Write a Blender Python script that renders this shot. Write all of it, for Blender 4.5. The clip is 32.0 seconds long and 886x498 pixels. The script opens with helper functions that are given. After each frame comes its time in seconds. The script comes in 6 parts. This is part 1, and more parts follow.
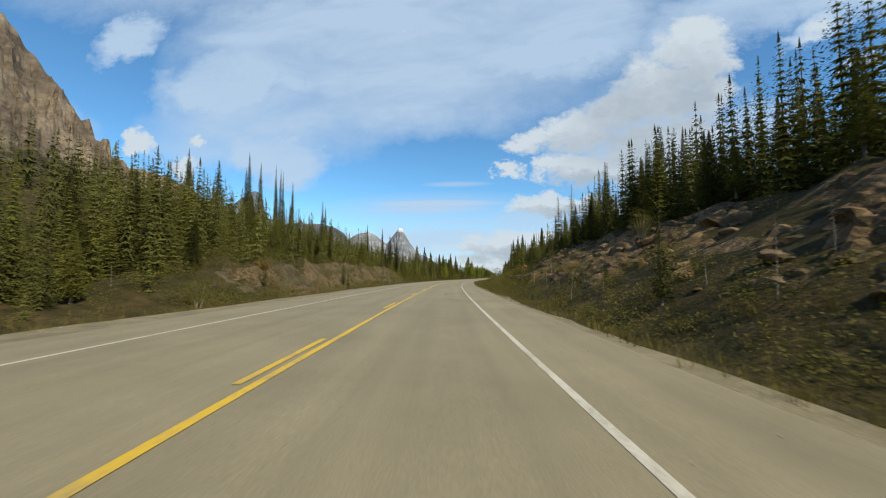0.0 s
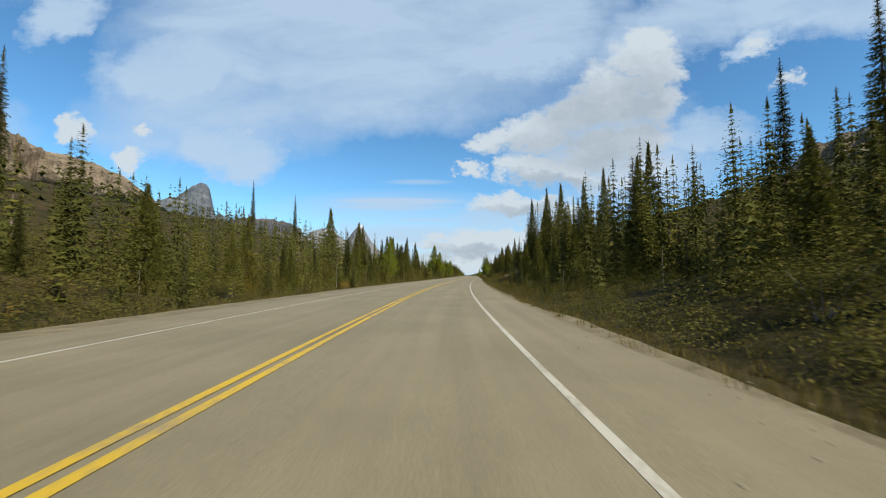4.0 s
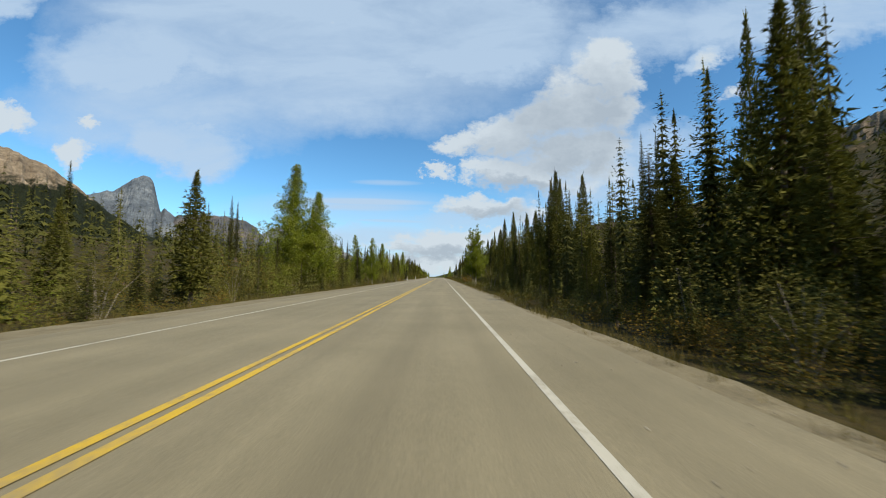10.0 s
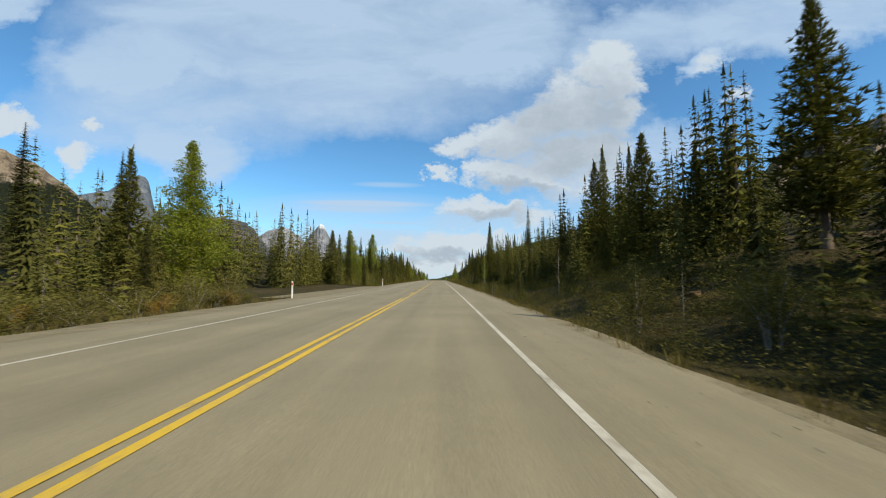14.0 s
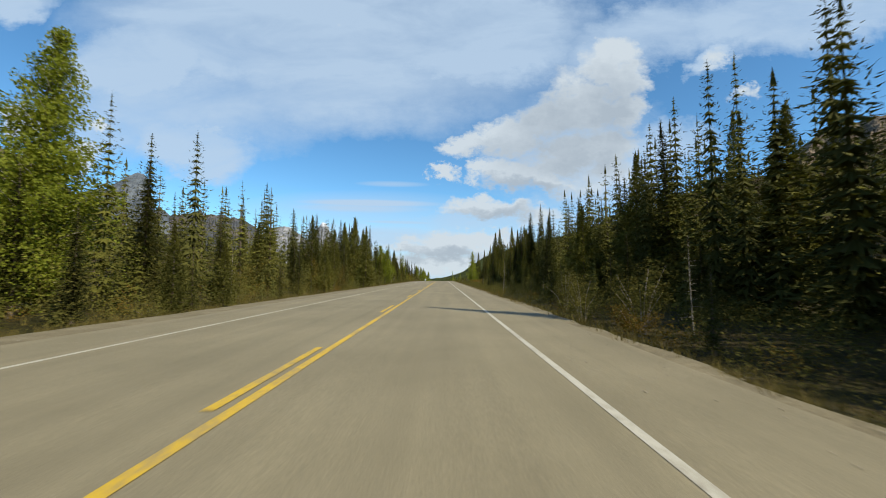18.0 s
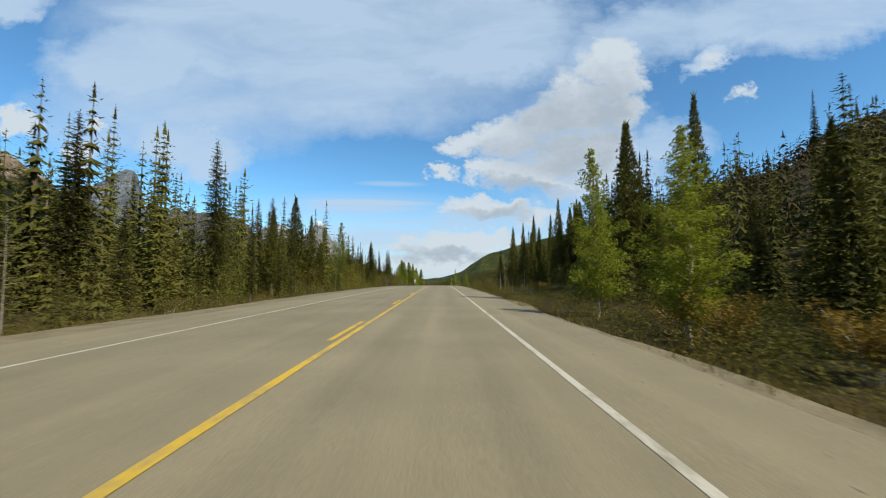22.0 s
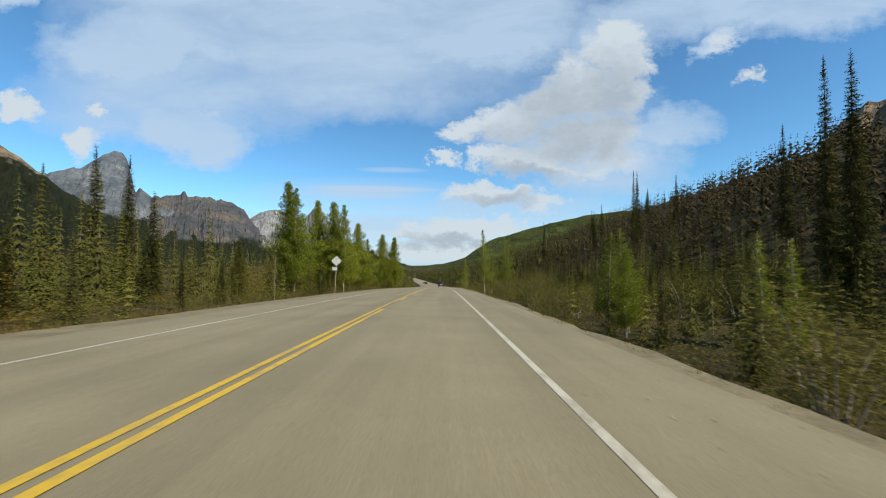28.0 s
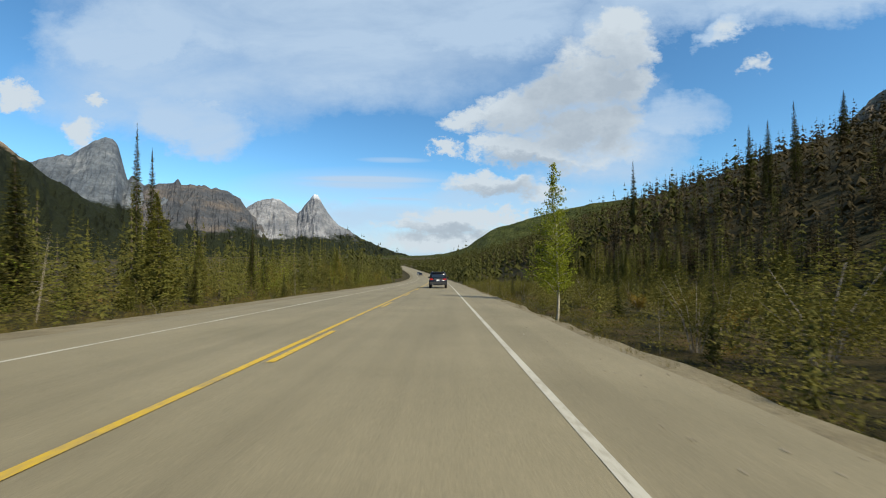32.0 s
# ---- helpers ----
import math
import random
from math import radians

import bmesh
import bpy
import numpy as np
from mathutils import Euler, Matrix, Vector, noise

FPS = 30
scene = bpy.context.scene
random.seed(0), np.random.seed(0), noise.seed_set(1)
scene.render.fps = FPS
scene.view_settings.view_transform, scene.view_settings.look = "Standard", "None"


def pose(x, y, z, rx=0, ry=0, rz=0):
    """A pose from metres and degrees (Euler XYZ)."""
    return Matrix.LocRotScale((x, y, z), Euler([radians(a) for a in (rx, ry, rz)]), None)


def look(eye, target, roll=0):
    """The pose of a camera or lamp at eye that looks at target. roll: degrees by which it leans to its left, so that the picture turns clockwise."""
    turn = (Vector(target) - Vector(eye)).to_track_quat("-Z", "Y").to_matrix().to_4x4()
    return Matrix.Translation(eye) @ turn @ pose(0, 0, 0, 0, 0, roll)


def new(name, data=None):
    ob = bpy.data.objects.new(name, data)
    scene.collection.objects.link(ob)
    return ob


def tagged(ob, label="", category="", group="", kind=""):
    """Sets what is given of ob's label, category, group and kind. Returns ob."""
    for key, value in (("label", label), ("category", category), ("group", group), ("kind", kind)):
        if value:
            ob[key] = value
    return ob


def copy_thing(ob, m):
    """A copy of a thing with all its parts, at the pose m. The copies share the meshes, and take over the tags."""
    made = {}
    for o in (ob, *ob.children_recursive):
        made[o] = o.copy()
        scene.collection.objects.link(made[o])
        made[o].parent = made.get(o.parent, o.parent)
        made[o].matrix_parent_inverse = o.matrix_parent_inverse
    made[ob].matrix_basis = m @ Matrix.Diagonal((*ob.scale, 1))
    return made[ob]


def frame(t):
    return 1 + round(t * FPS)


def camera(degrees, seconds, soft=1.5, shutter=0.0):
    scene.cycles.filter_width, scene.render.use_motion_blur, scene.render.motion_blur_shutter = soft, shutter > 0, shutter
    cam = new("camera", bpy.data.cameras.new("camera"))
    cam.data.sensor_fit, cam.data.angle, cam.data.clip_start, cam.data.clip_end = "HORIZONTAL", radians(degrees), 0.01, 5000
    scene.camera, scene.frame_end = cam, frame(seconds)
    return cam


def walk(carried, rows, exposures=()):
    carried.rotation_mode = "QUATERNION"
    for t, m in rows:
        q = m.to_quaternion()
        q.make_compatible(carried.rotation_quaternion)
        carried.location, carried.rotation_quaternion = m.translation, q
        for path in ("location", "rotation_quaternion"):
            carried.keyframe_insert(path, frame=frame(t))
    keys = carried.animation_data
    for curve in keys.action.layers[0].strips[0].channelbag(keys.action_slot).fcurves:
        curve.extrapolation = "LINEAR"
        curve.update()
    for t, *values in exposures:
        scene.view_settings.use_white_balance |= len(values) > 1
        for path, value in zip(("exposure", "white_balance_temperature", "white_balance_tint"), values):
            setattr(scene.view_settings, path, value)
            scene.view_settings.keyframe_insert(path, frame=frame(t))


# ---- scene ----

# ---------- the road's line: s metres along it, u metres to its right ----------
S_TAB = np.arange(-400.0, 1800.0, 1.0)


def smooth(values, width):
    kernel = np.hanning(width + 2)[1:-1]
    padded = np.pad(values, width // 2, mode="edge")
    return np.convolve(padded, kernel / kernel.sum(), mode="valid")[:len(values)]


# heading in degrees to the left of +Y, and the grade
HEAD = smooth(np.interp(S_TAB, [-160, -132, -88, -66, -55, -11, 0, 11, 33, 66, 88, 110, 154, 187, 231, 264, 484, 620, 900, 1100],
                        [10.8, 9.1, 7.2, 5.6, 4.7, 0.4, -0.3, -0.8, -1.45, -1.5, -1.1, -0.75, -1.0, -0.85, -0.4, -0.16, -0.05, 0.1, 8.5, 9.5]), 21)
GRADE = smooth(np.interp(S_TAB, [374, 418, 473, 528, 572, 640, 900], [0, -0.0125, -0.030, -0.046, -0.057, -0.057, -0.012]), 31)
CX = np.cumsum(-np.sin(np.radians(HEAD)))
CY = np.cumsum(np.cos(np.radians(HEAD)))
CZ = np.cumsum(GRADE)
ZERO = 400
CX, CY, CZ = CX - CX[ZERO], CY - CY[ZERO], CZ - CZ[ZERO]


def at(s, u, z=0.0):
    """World place of road coordinates; works on arrays."""
    s, u = np.asarray(s, float), np.asarray(u, float)
    head = np.radians(np.interp(s, S_TAB, HEAD))
    over = np.where(s < S_TAB[0], s - S_TAB[0], np.where(s > S_TAB[-1], s - S_TAB[-1], 0.0))
    lean = head * np.exp(-(u / 260.0) ** 2)
    x = np.interp(s, S_TAB, CX) - over * np.sin(head) + u * np.cos(lean)
    y = np.interp(s, S_TAB, CY) + over * np.cos(head) + u * np.sin(lean)
    return x, y, np.interp(s, S_TAB, CZ) + z


# ---------- camera ----------
cam = camera(95.3, 32.0, soft=1.0, shutter=0.12)
EYE = 1.22
# seconds, way along the road, place right of the centre line, turn left of the road, tilt above it
DRIVE = [
    (0.0, -132, 2.25, -0.06, 3.90), (0.5, -121, 2.27, -0.04, 3.89), (1.0, -110, 2.30, -0.02, 4.11), (1.5, -99, 2.38, 0.04, 3.93),
    (2.0, -88, 2.45, -0.03, 3.86), (2.5, -77, 2.42, -0.16, 3.98), (3.0, -66, 2.40, -0.04, 3.70), (3.5, -55, 2.38, 0.03, 3.58),
    (4.0, -44, 2.35, 0.03, 3.62), (4.5, -33, 2.33, 0.01, 3.69), (5.0, -22, 2.30, -0.01, 3.76), (5.5, -11, 2.30, -0.02, 3.83),
    (6.0, 0, 2.30, -0.03, 3.94), (6.5, 11, 2.33, -0.02, 3.87), (7.0, 22, 2.35, -0.05, 3.76), (7.5, 33, 2.38, -0.10, 3.94),
    (8.0, 44, 2.40, -0.09, 4.04), (8.5, 55, 2.45, -0.14, 3.84), (9.0, 66, 2.50, -0.07, 3.84), (9.5, 77, 2.50, 0.01, 3.92),
    (10.0, 88, 2.50, 0.07, 3.81), (10.5, 99, 2.50, 0.12, 3.80), (11.0, 110, 2.50, 0.12, 3.78), (11.5, 121, 2.50, 0.13, 3.96),
    (12.0, 132, 2.50, 0.06, 4.02), (12.5, 143, 2.48, -0.07, 3.95), (13.0, 154, 2.45, -0.07, 3.90), (13.5, 165, 2.40, -0.06, 4.02),
    (14.0, 176, 2.35, 0.07, 4.10), (14.5, 187, 2.30, 0.05, 3.90), (15.0, 198, 2.25, 0.03, 3.86), (15.5, 209, 2.23, 0.01, 3.86),
    (16.0, 220, 2.20, -0.00, 3.87), (16.5, 231, 2.15, -0.01, 3.86), (17.0, 242, 2.10, 0.02, 3.81), (17.5, 253, 2.08, 0.05, 3.84),
    (18.0, 264, 2.05, 0.00, 3.98), (18.5, 275, 2.04, -0.02, 4.10), (19.0, 286, 2.02, -0.05, 4.05), (19.5, 297, 2.02, -0.14, 3.96),
    (20.0, 308, 2.02, -0.17, 3.90), (20.5, 319, 2.02, -0.19, 3.90), (21.0, 330, 2.02, -0.30, 3.85), (21.5, 341, 2.04, -0.39, 3.89),
    (22.0, 352, 2.05, -0.29, 3.95), (22.5, 363, 2.08, -0.10, 3.74), (23.0, 374, 2.10, -0.07, 3.70), (23.5, 385, 2.10, -0.08, 3.93),
    (24.0, 396, 2.10, -0.08, 4.10), (24.5, 407, 2.10, -0.09, 4.02), (25.0, 418, 2.10, -0.09, 3.96), (25.5, 429, 2.12, -0.10, 3.87),
    (26.0, 440, 2.15, -0.10, 3.87), (26.5, 451, 2.20, -0.11, 3.89), (27.0, 462, 2.25, -0.12, 3.90), (27.5, 473, 2.30, -0.10, 3.92),
    (28.0, 484, 2.35, -0.03, 3.94), (28.5, 495, 2.35, 0.02, 4.08), (29.0, 506, 2.35, 0.21, 4.09), (29.5, 517, 2.35, 0.39, 4.05),
    (30.0, 528, 2.35, 0.31, 3.94), (30.5, 539, 2.38, 0.19, 3.93), (31.0, 550, 2.40, 0.16, 4.09), (31.5, 561, 2.45, 0.13, 3.94),
    (32.0, 572, 2.50, 0.04, 3.92),
]


def seat(s, u, turn, tilt):
    x, y, z = at(s, u)
    head = float(np.interp(s, S_TAB, HEAD))
    slope = math.degrees(math.atan(float(np.interp(s, S_TAB, GRADE))))
    return pose(float(x), float(y), float(z) + EYE, 90 + tilt + slope, 0, head + turn)


walk(cam, [(t, seat(s, u, turn, tilt)) for t, s, u, turn, tilt in DRIVE], exposures=[(0, 0.32), (32, 0.32)])

# ---------- sky and sun ----------
world = bpy.data.worlds.new("sky")
scene.world = world
world.use_nodes = True
wt = world.node_tree
wt.nodes.clear()


def wmath(op, a, b=0.0, c=0.0, clamp=False):
    n = wt.nodes.new("ShaderNodeMath")
    n.operation, n.use_clamp = op, clamp
    for k, v in enumerate((a, b, c)):
        if isinstance(v, (int, float)):
            n.inputs[k].default_value = v
        else:
            wt.links.new(v, n.inputs[k])
    return n.outputs[0]


sky = wt.nodes.new("ShaderNodeTexSky")
sky.sky_type, sky.sun_disc = "NISHITA", False
SUN_UP, SUN_SIDE = radians(42.5), radians(127)
sky.sun_elevation, sky.sun_rotation = SUN_UP, SUN_SIDE
sky.altitude, sky.air_density, sky.dust_density, sky.ozone_density = 1500, 1.0, 0.4, 2.2

coord = wt.nodes.new("ShaderNodeTexCoord")
split = wt.nodes.new("ShaderNodeSeparateXYZ")
wt.links.new(coord.outputs["Generated"], split.inputs[0])
DX, DY, DZ = split.outputs
depth = wmath("ADD", wmath("ABSOLUTE", DY), 0.03)
P0, Q0 = wmath("DIVIDE", DX, depth), wmath("DIVIDE", DZ, depth)
join = wt.nodes.new("ShaderNodeCombineXYZ")
wt.links.new(P0, join.inputs[0])
wt.links.new(Q0, join.inputs[1])


def wnoise(scale, detail, rough=0.55, sx=1.0, sy=1.0, dz=0.0, distortion=0.0):
    m = wt.nodes.new("ShaderNodeMapping")
    m.inputs["Scale"].default_value = (sx, sy, 1)
    m.inputs["Location"].default_value = (0, 0, dz)
    wt.links.new(join.outputs[0], m.inputs[0])
    n = wt.nodes.new("ShaderNodeTexNoise")
    n.inputs["Scale"].default_value, n.inputs["Detail"].default_value = scale, detail
    n.inputs["Roughness"].default_value, n.inputs["Distortion"].default_value = rough, distortion
    wt.links.new(m.outputs[0], n.inputs["Vector"])
    return n.outputs["Fac"]


warp_a, warp_b = wnoise(7.0, 8, 0.66, 1, 1.4, 3.0), wnoise(7.0, 8, 0.66, 1, 1.4, 9.0)
P = wmath("MULTIPLY_ADD", wmath("SUBTRACT", warp_a, 0.5), 0.22, P0)
Q = wmath("MULTIPLY_ADD", wmath("SUBTRACT", warp_b, 0.5), 0.17, Q0)


def blob(p, q, rp, rq, turn=0.0, strength=1.0, still=False):
    """A soft patch of cloud round the direction (p, q), as tangents to the side and up."""
    c, s = math.cos(radians(turn)), math.sin(radians(turn))
    dp, dq = wmath("SUBTRACT", P0 if still else P, p), wmath("SUBTRACT", Q0 if still else Q, q)
    a = wmath("ADD", wmath("MULTIPLY", dp, c / rp), wmath("MULTIPLY", dq, s / rp))
    b = wmath("ADD", wmath("MULTIPLY", dp, -s / rq), wmath("MULTIPLY", dq, c / rq))
    r2 = wmath("ADD", wmath("MULTIPLY", a, a), wmath("MULTIPLY", b, b))
    return wmath("MULTIPLY", wmath("SUBTRACT", 1.0, r2, clamp=True), strength)


def most(values):
    out = values[0]
    for v in values[1:]:
        out = wmath("MAXIMUM", out, v)
    return out


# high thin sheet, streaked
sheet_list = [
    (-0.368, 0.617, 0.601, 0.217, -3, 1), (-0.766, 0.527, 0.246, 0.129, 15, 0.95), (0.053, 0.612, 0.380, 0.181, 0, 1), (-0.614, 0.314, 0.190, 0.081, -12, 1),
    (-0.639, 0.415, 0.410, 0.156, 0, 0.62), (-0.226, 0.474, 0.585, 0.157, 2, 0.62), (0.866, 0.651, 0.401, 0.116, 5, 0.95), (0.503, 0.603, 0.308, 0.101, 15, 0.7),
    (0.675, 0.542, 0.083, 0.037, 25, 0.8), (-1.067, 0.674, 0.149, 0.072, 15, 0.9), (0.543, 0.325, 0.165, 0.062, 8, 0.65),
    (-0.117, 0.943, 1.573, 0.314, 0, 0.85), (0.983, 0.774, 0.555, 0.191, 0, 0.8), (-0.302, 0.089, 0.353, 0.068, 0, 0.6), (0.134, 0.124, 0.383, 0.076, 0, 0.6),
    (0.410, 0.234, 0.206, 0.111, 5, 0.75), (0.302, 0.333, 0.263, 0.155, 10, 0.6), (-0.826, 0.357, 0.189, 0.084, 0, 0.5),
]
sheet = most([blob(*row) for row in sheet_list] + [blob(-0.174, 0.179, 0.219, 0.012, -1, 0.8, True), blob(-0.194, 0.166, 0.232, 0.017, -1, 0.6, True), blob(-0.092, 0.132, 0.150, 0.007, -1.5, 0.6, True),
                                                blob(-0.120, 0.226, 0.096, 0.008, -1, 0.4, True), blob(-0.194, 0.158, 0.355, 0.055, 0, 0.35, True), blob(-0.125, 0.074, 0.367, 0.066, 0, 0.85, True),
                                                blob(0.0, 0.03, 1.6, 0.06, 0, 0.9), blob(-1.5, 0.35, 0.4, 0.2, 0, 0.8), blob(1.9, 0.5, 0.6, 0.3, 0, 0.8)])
streak = wnoise(2.6, 8, 0.62, 1.0, 3.2, 1.0, 0.4)
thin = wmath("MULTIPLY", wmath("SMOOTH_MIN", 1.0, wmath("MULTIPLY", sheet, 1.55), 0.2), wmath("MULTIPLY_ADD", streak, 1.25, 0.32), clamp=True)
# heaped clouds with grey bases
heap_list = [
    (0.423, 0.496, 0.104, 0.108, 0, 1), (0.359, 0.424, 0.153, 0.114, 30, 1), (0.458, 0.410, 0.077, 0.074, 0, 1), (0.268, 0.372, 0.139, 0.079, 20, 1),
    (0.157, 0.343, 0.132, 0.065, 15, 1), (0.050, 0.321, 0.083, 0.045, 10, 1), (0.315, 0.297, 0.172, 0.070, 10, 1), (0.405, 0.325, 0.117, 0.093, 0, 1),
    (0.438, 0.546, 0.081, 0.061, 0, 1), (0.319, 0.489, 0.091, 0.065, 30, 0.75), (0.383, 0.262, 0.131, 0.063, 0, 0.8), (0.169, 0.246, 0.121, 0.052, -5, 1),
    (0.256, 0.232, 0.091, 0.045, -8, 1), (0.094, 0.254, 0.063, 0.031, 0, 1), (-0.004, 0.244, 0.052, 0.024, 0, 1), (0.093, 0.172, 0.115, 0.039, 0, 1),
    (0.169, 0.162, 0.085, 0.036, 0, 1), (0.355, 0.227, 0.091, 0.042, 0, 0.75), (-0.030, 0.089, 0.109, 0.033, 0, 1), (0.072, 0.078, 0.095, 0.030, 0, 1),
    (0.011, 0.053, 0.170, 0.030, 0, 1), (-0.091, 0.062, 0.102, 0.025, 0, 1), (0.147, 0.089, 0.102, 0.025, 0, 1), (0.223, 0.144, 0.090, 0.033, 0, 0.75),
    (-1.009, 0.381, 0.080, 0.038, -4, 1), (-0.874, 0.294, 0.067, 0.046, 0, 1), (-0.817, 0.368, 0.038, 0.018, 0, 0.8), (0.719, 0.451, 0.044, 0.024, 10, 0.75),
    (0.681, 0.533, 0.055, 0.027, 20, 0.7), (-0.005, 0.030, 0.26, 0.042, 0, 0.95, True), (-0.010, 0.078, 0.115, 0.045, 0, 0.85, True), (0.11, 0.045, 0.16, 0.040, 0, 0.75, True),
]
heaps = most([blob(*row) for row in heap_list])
puff = wnoise(13.0, 9, 0.62, 1.0, 1.4, 5.0)
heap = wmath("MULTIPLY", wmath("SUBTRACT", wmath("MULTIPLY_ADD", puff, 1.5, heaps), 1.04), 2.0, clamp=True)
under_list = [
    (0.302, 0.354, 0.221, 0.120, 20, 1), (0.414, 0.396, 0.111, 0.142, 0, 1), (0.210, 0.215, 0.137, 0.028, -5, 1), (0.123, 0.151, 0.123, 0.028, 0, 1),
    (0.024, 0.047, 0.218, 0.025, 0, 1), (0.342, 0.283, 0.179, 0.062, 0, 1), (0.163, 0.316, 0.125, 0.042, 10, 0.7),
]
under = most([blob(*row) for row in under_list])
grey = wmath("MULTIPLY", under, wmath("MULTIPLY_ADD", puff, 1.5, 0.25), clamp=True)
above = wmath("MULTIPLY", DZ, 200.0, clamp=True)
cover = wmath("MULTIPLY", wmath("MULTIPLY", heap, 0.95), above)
tone = wt.nodes.new("ShaderNodeMix")
tone.data_type = "RGBA"
wt.links.new(grey, tone.inputs["Factor"])
tone.inputs["A"].default_value, tone.inputs["B"].default_value = (6.6, 7.4, 8.0, 1), (4.35, 5.1, 5.85, 1)
mix = wt.nodes.new("ShaderNodeMix")
mix.data_type = "RGBA"
wt.links.new(cover, mix.inputs["Factor"])
rich = wt.nodes.new("ShaderNodeHueSaturation")
rich.inputs["Saturation"].default_value, rich.inputs["Value"].default_value = 1.10, 1.0
wt.links.new(sky.outputs[0], rich.inputs["Color"])
tint = wt.nodes.new("ShaderNodeMix")
tint.data_type, tint.blend_type = "RGBA", "MULTIPLY"
tint.inputs["Factor"].default_value = 1.0
wt.links.new(rich.outputs[0], tint.inputs["A"])
tint.inputs["B"].default_value = (1.22, 1.72, 1.76, 1)
veil = wt.nodes.new("ShaderNodeMix")
veil.data_type = "RGBA"
low = wmath("MULTIPLY", wmath("SUBTRACT", 1.0, wmath("MULTIPLY", Q0, 8.5), clamp=True), 0.9)
wt.links.new(wmath("MAXIMUM", wmath("MULTIPLY", wmath("MULTIPLY", thin, 0.88), above), low), veil.inputs["Factor"])
wt.links.new(tint.outputs["Result"], veil.inputs["A"])
veil.inputs["B"].default_value = (5.15, 6.65, 8.4, 1)
wt.links.new(veil.outputs["Result"], mix.inputs["A"])
wt.links.new(tone.outputs["Result"], mix.inputs["B"])
back = wt.nodes.new("ShaderNodeBackground")
back.inputs["Strength"].default_value = 0.078
wt.links.new(mix.outputs["Result"], back.inputs["Color"])
out = wt.nodes.new("ShaderNodeOutputWorld")
wt.links.new(back.outputs[0], out.inputs["Surface"])

lamp = bpy.data.lights.new("sun", "SUN")
lamp.energy, lamp.angle, lamp.color = 5.0, radians(0.6), (1.0, 0.90, 0.70)
sun = new("sun", lamp)
sun_way = Vector((math.sin(SUN_SIDE) * math.cos(SUN_UP), math.cos(SUN_SIDE) * math.cos(SUN_UP), math.sin(SUN_UP)))
sun.matrix_world = look(sun_way * 50, (0, 0, 0))

# ---------- materials ----------
def material(name):
    m = bpy.data.materials.new(name)
    m.use_nodes = True
    nt = m.node_tree
    return m, nt, nt.nodes["Principled BSDF"]


def tex(nt, scale, detail=4.0, rough=0.55, coords="Object", stretch=(1, 1, 1), kind="ShaderNodeTexNoise"):
    c = nt.nodes.new("ShaderNodeTexCoord")
    mp = nt.nodes.new("ShaderNodeMapping")
    mp.inputs["Scale"].default_value = stretch
    nt.links.new(c.outputs[coords], mp.inputs[0])
    n = nt.nodes.new(kind)
    n.inputs["Scale"].default_value = scale
    if kind == "ShaderNodeTexNoise":
        n.inputs["Detail"].default_value, n.inputs["Roughness"].default_value = detail, rough
    nt.links.new(mp.outputs[0], n.inputs["Vector"])
    return n.outputs[0]


def ramp(nt, fac, *stops):
    r = nt.nodes.new("ShaderNodeValToRGB")
    while len(r.color_ramp.elements) < len(stops):
        r.color_ramp.elements.new(0.5)
    for e, (pos, col) in zip(r.color_ramp.elements, stops):
        e.position, e.color = pos, (*col, 1)
    nt.links.new(fac, r.inputs[0])
    return r.outputs[0]


def blend(nt, fac, a, b, how="MIX"):
    n = nt.nodes.new("ShaderNodeMix")
    n.data_type, n.blend_type = "RGBA", how
    for sock, v in (("Factor", fac), ("A", a), ("B", b)):
        if isinstance(v, (int, float)):
            n.inputs[sock].default_value = v
        elif isinstance(v, tuple):
            n.inputs[sock].default_value = (*v, 1)
        else:
            nt.links.new(v, n.inputs[sock])
    return n.outputs["Result"]


def bump(nt, bsdf, height, strength=0.4, distance=0.02):
    b = nt.nodes.new("ShaderNodeBump")
    b.inputs["Strength"].default_value, b.inputs["Distance"].default_value = strength, distance
    nt.links.new(height, b.inputs["Height"])
    nt.links.new(b.outputs[0], bsdf.inputs["Normal"])


def rough_surface(name, scale, colours, rough=0.9, strength=0.5, distance=0.03, fine=6.0, coords="Object", stretch=(1, 1, 1)):
    m, nt, b = material(name)
    big = tex(nt, scale, 6, 0.6, coords, stretch)
    small = tex(nt, scale * fine, 6, 0.65, coords, stretch)
    n = len(colours)
    col = ramp(nt, big, *[(0.3 + 0.4 * k / max(1, n - 1), c) for k, c in enumerate(colours)])
    col = blend(nt, 0.55, col, ramp(nt, small, (0.3, (0.45, 0.45, 0.45)), (0.7, (1.45, 1.45, 1.45))), "MULTIPLY")
    nt.links.new(col, b.inputs["Base Color"])
    b.inputs["Roughness"].default_value = rough
    b.inputs["Specular IOR Level"].default_value = 0.25
    bump(nt, b, small, strength, distance)
    return m


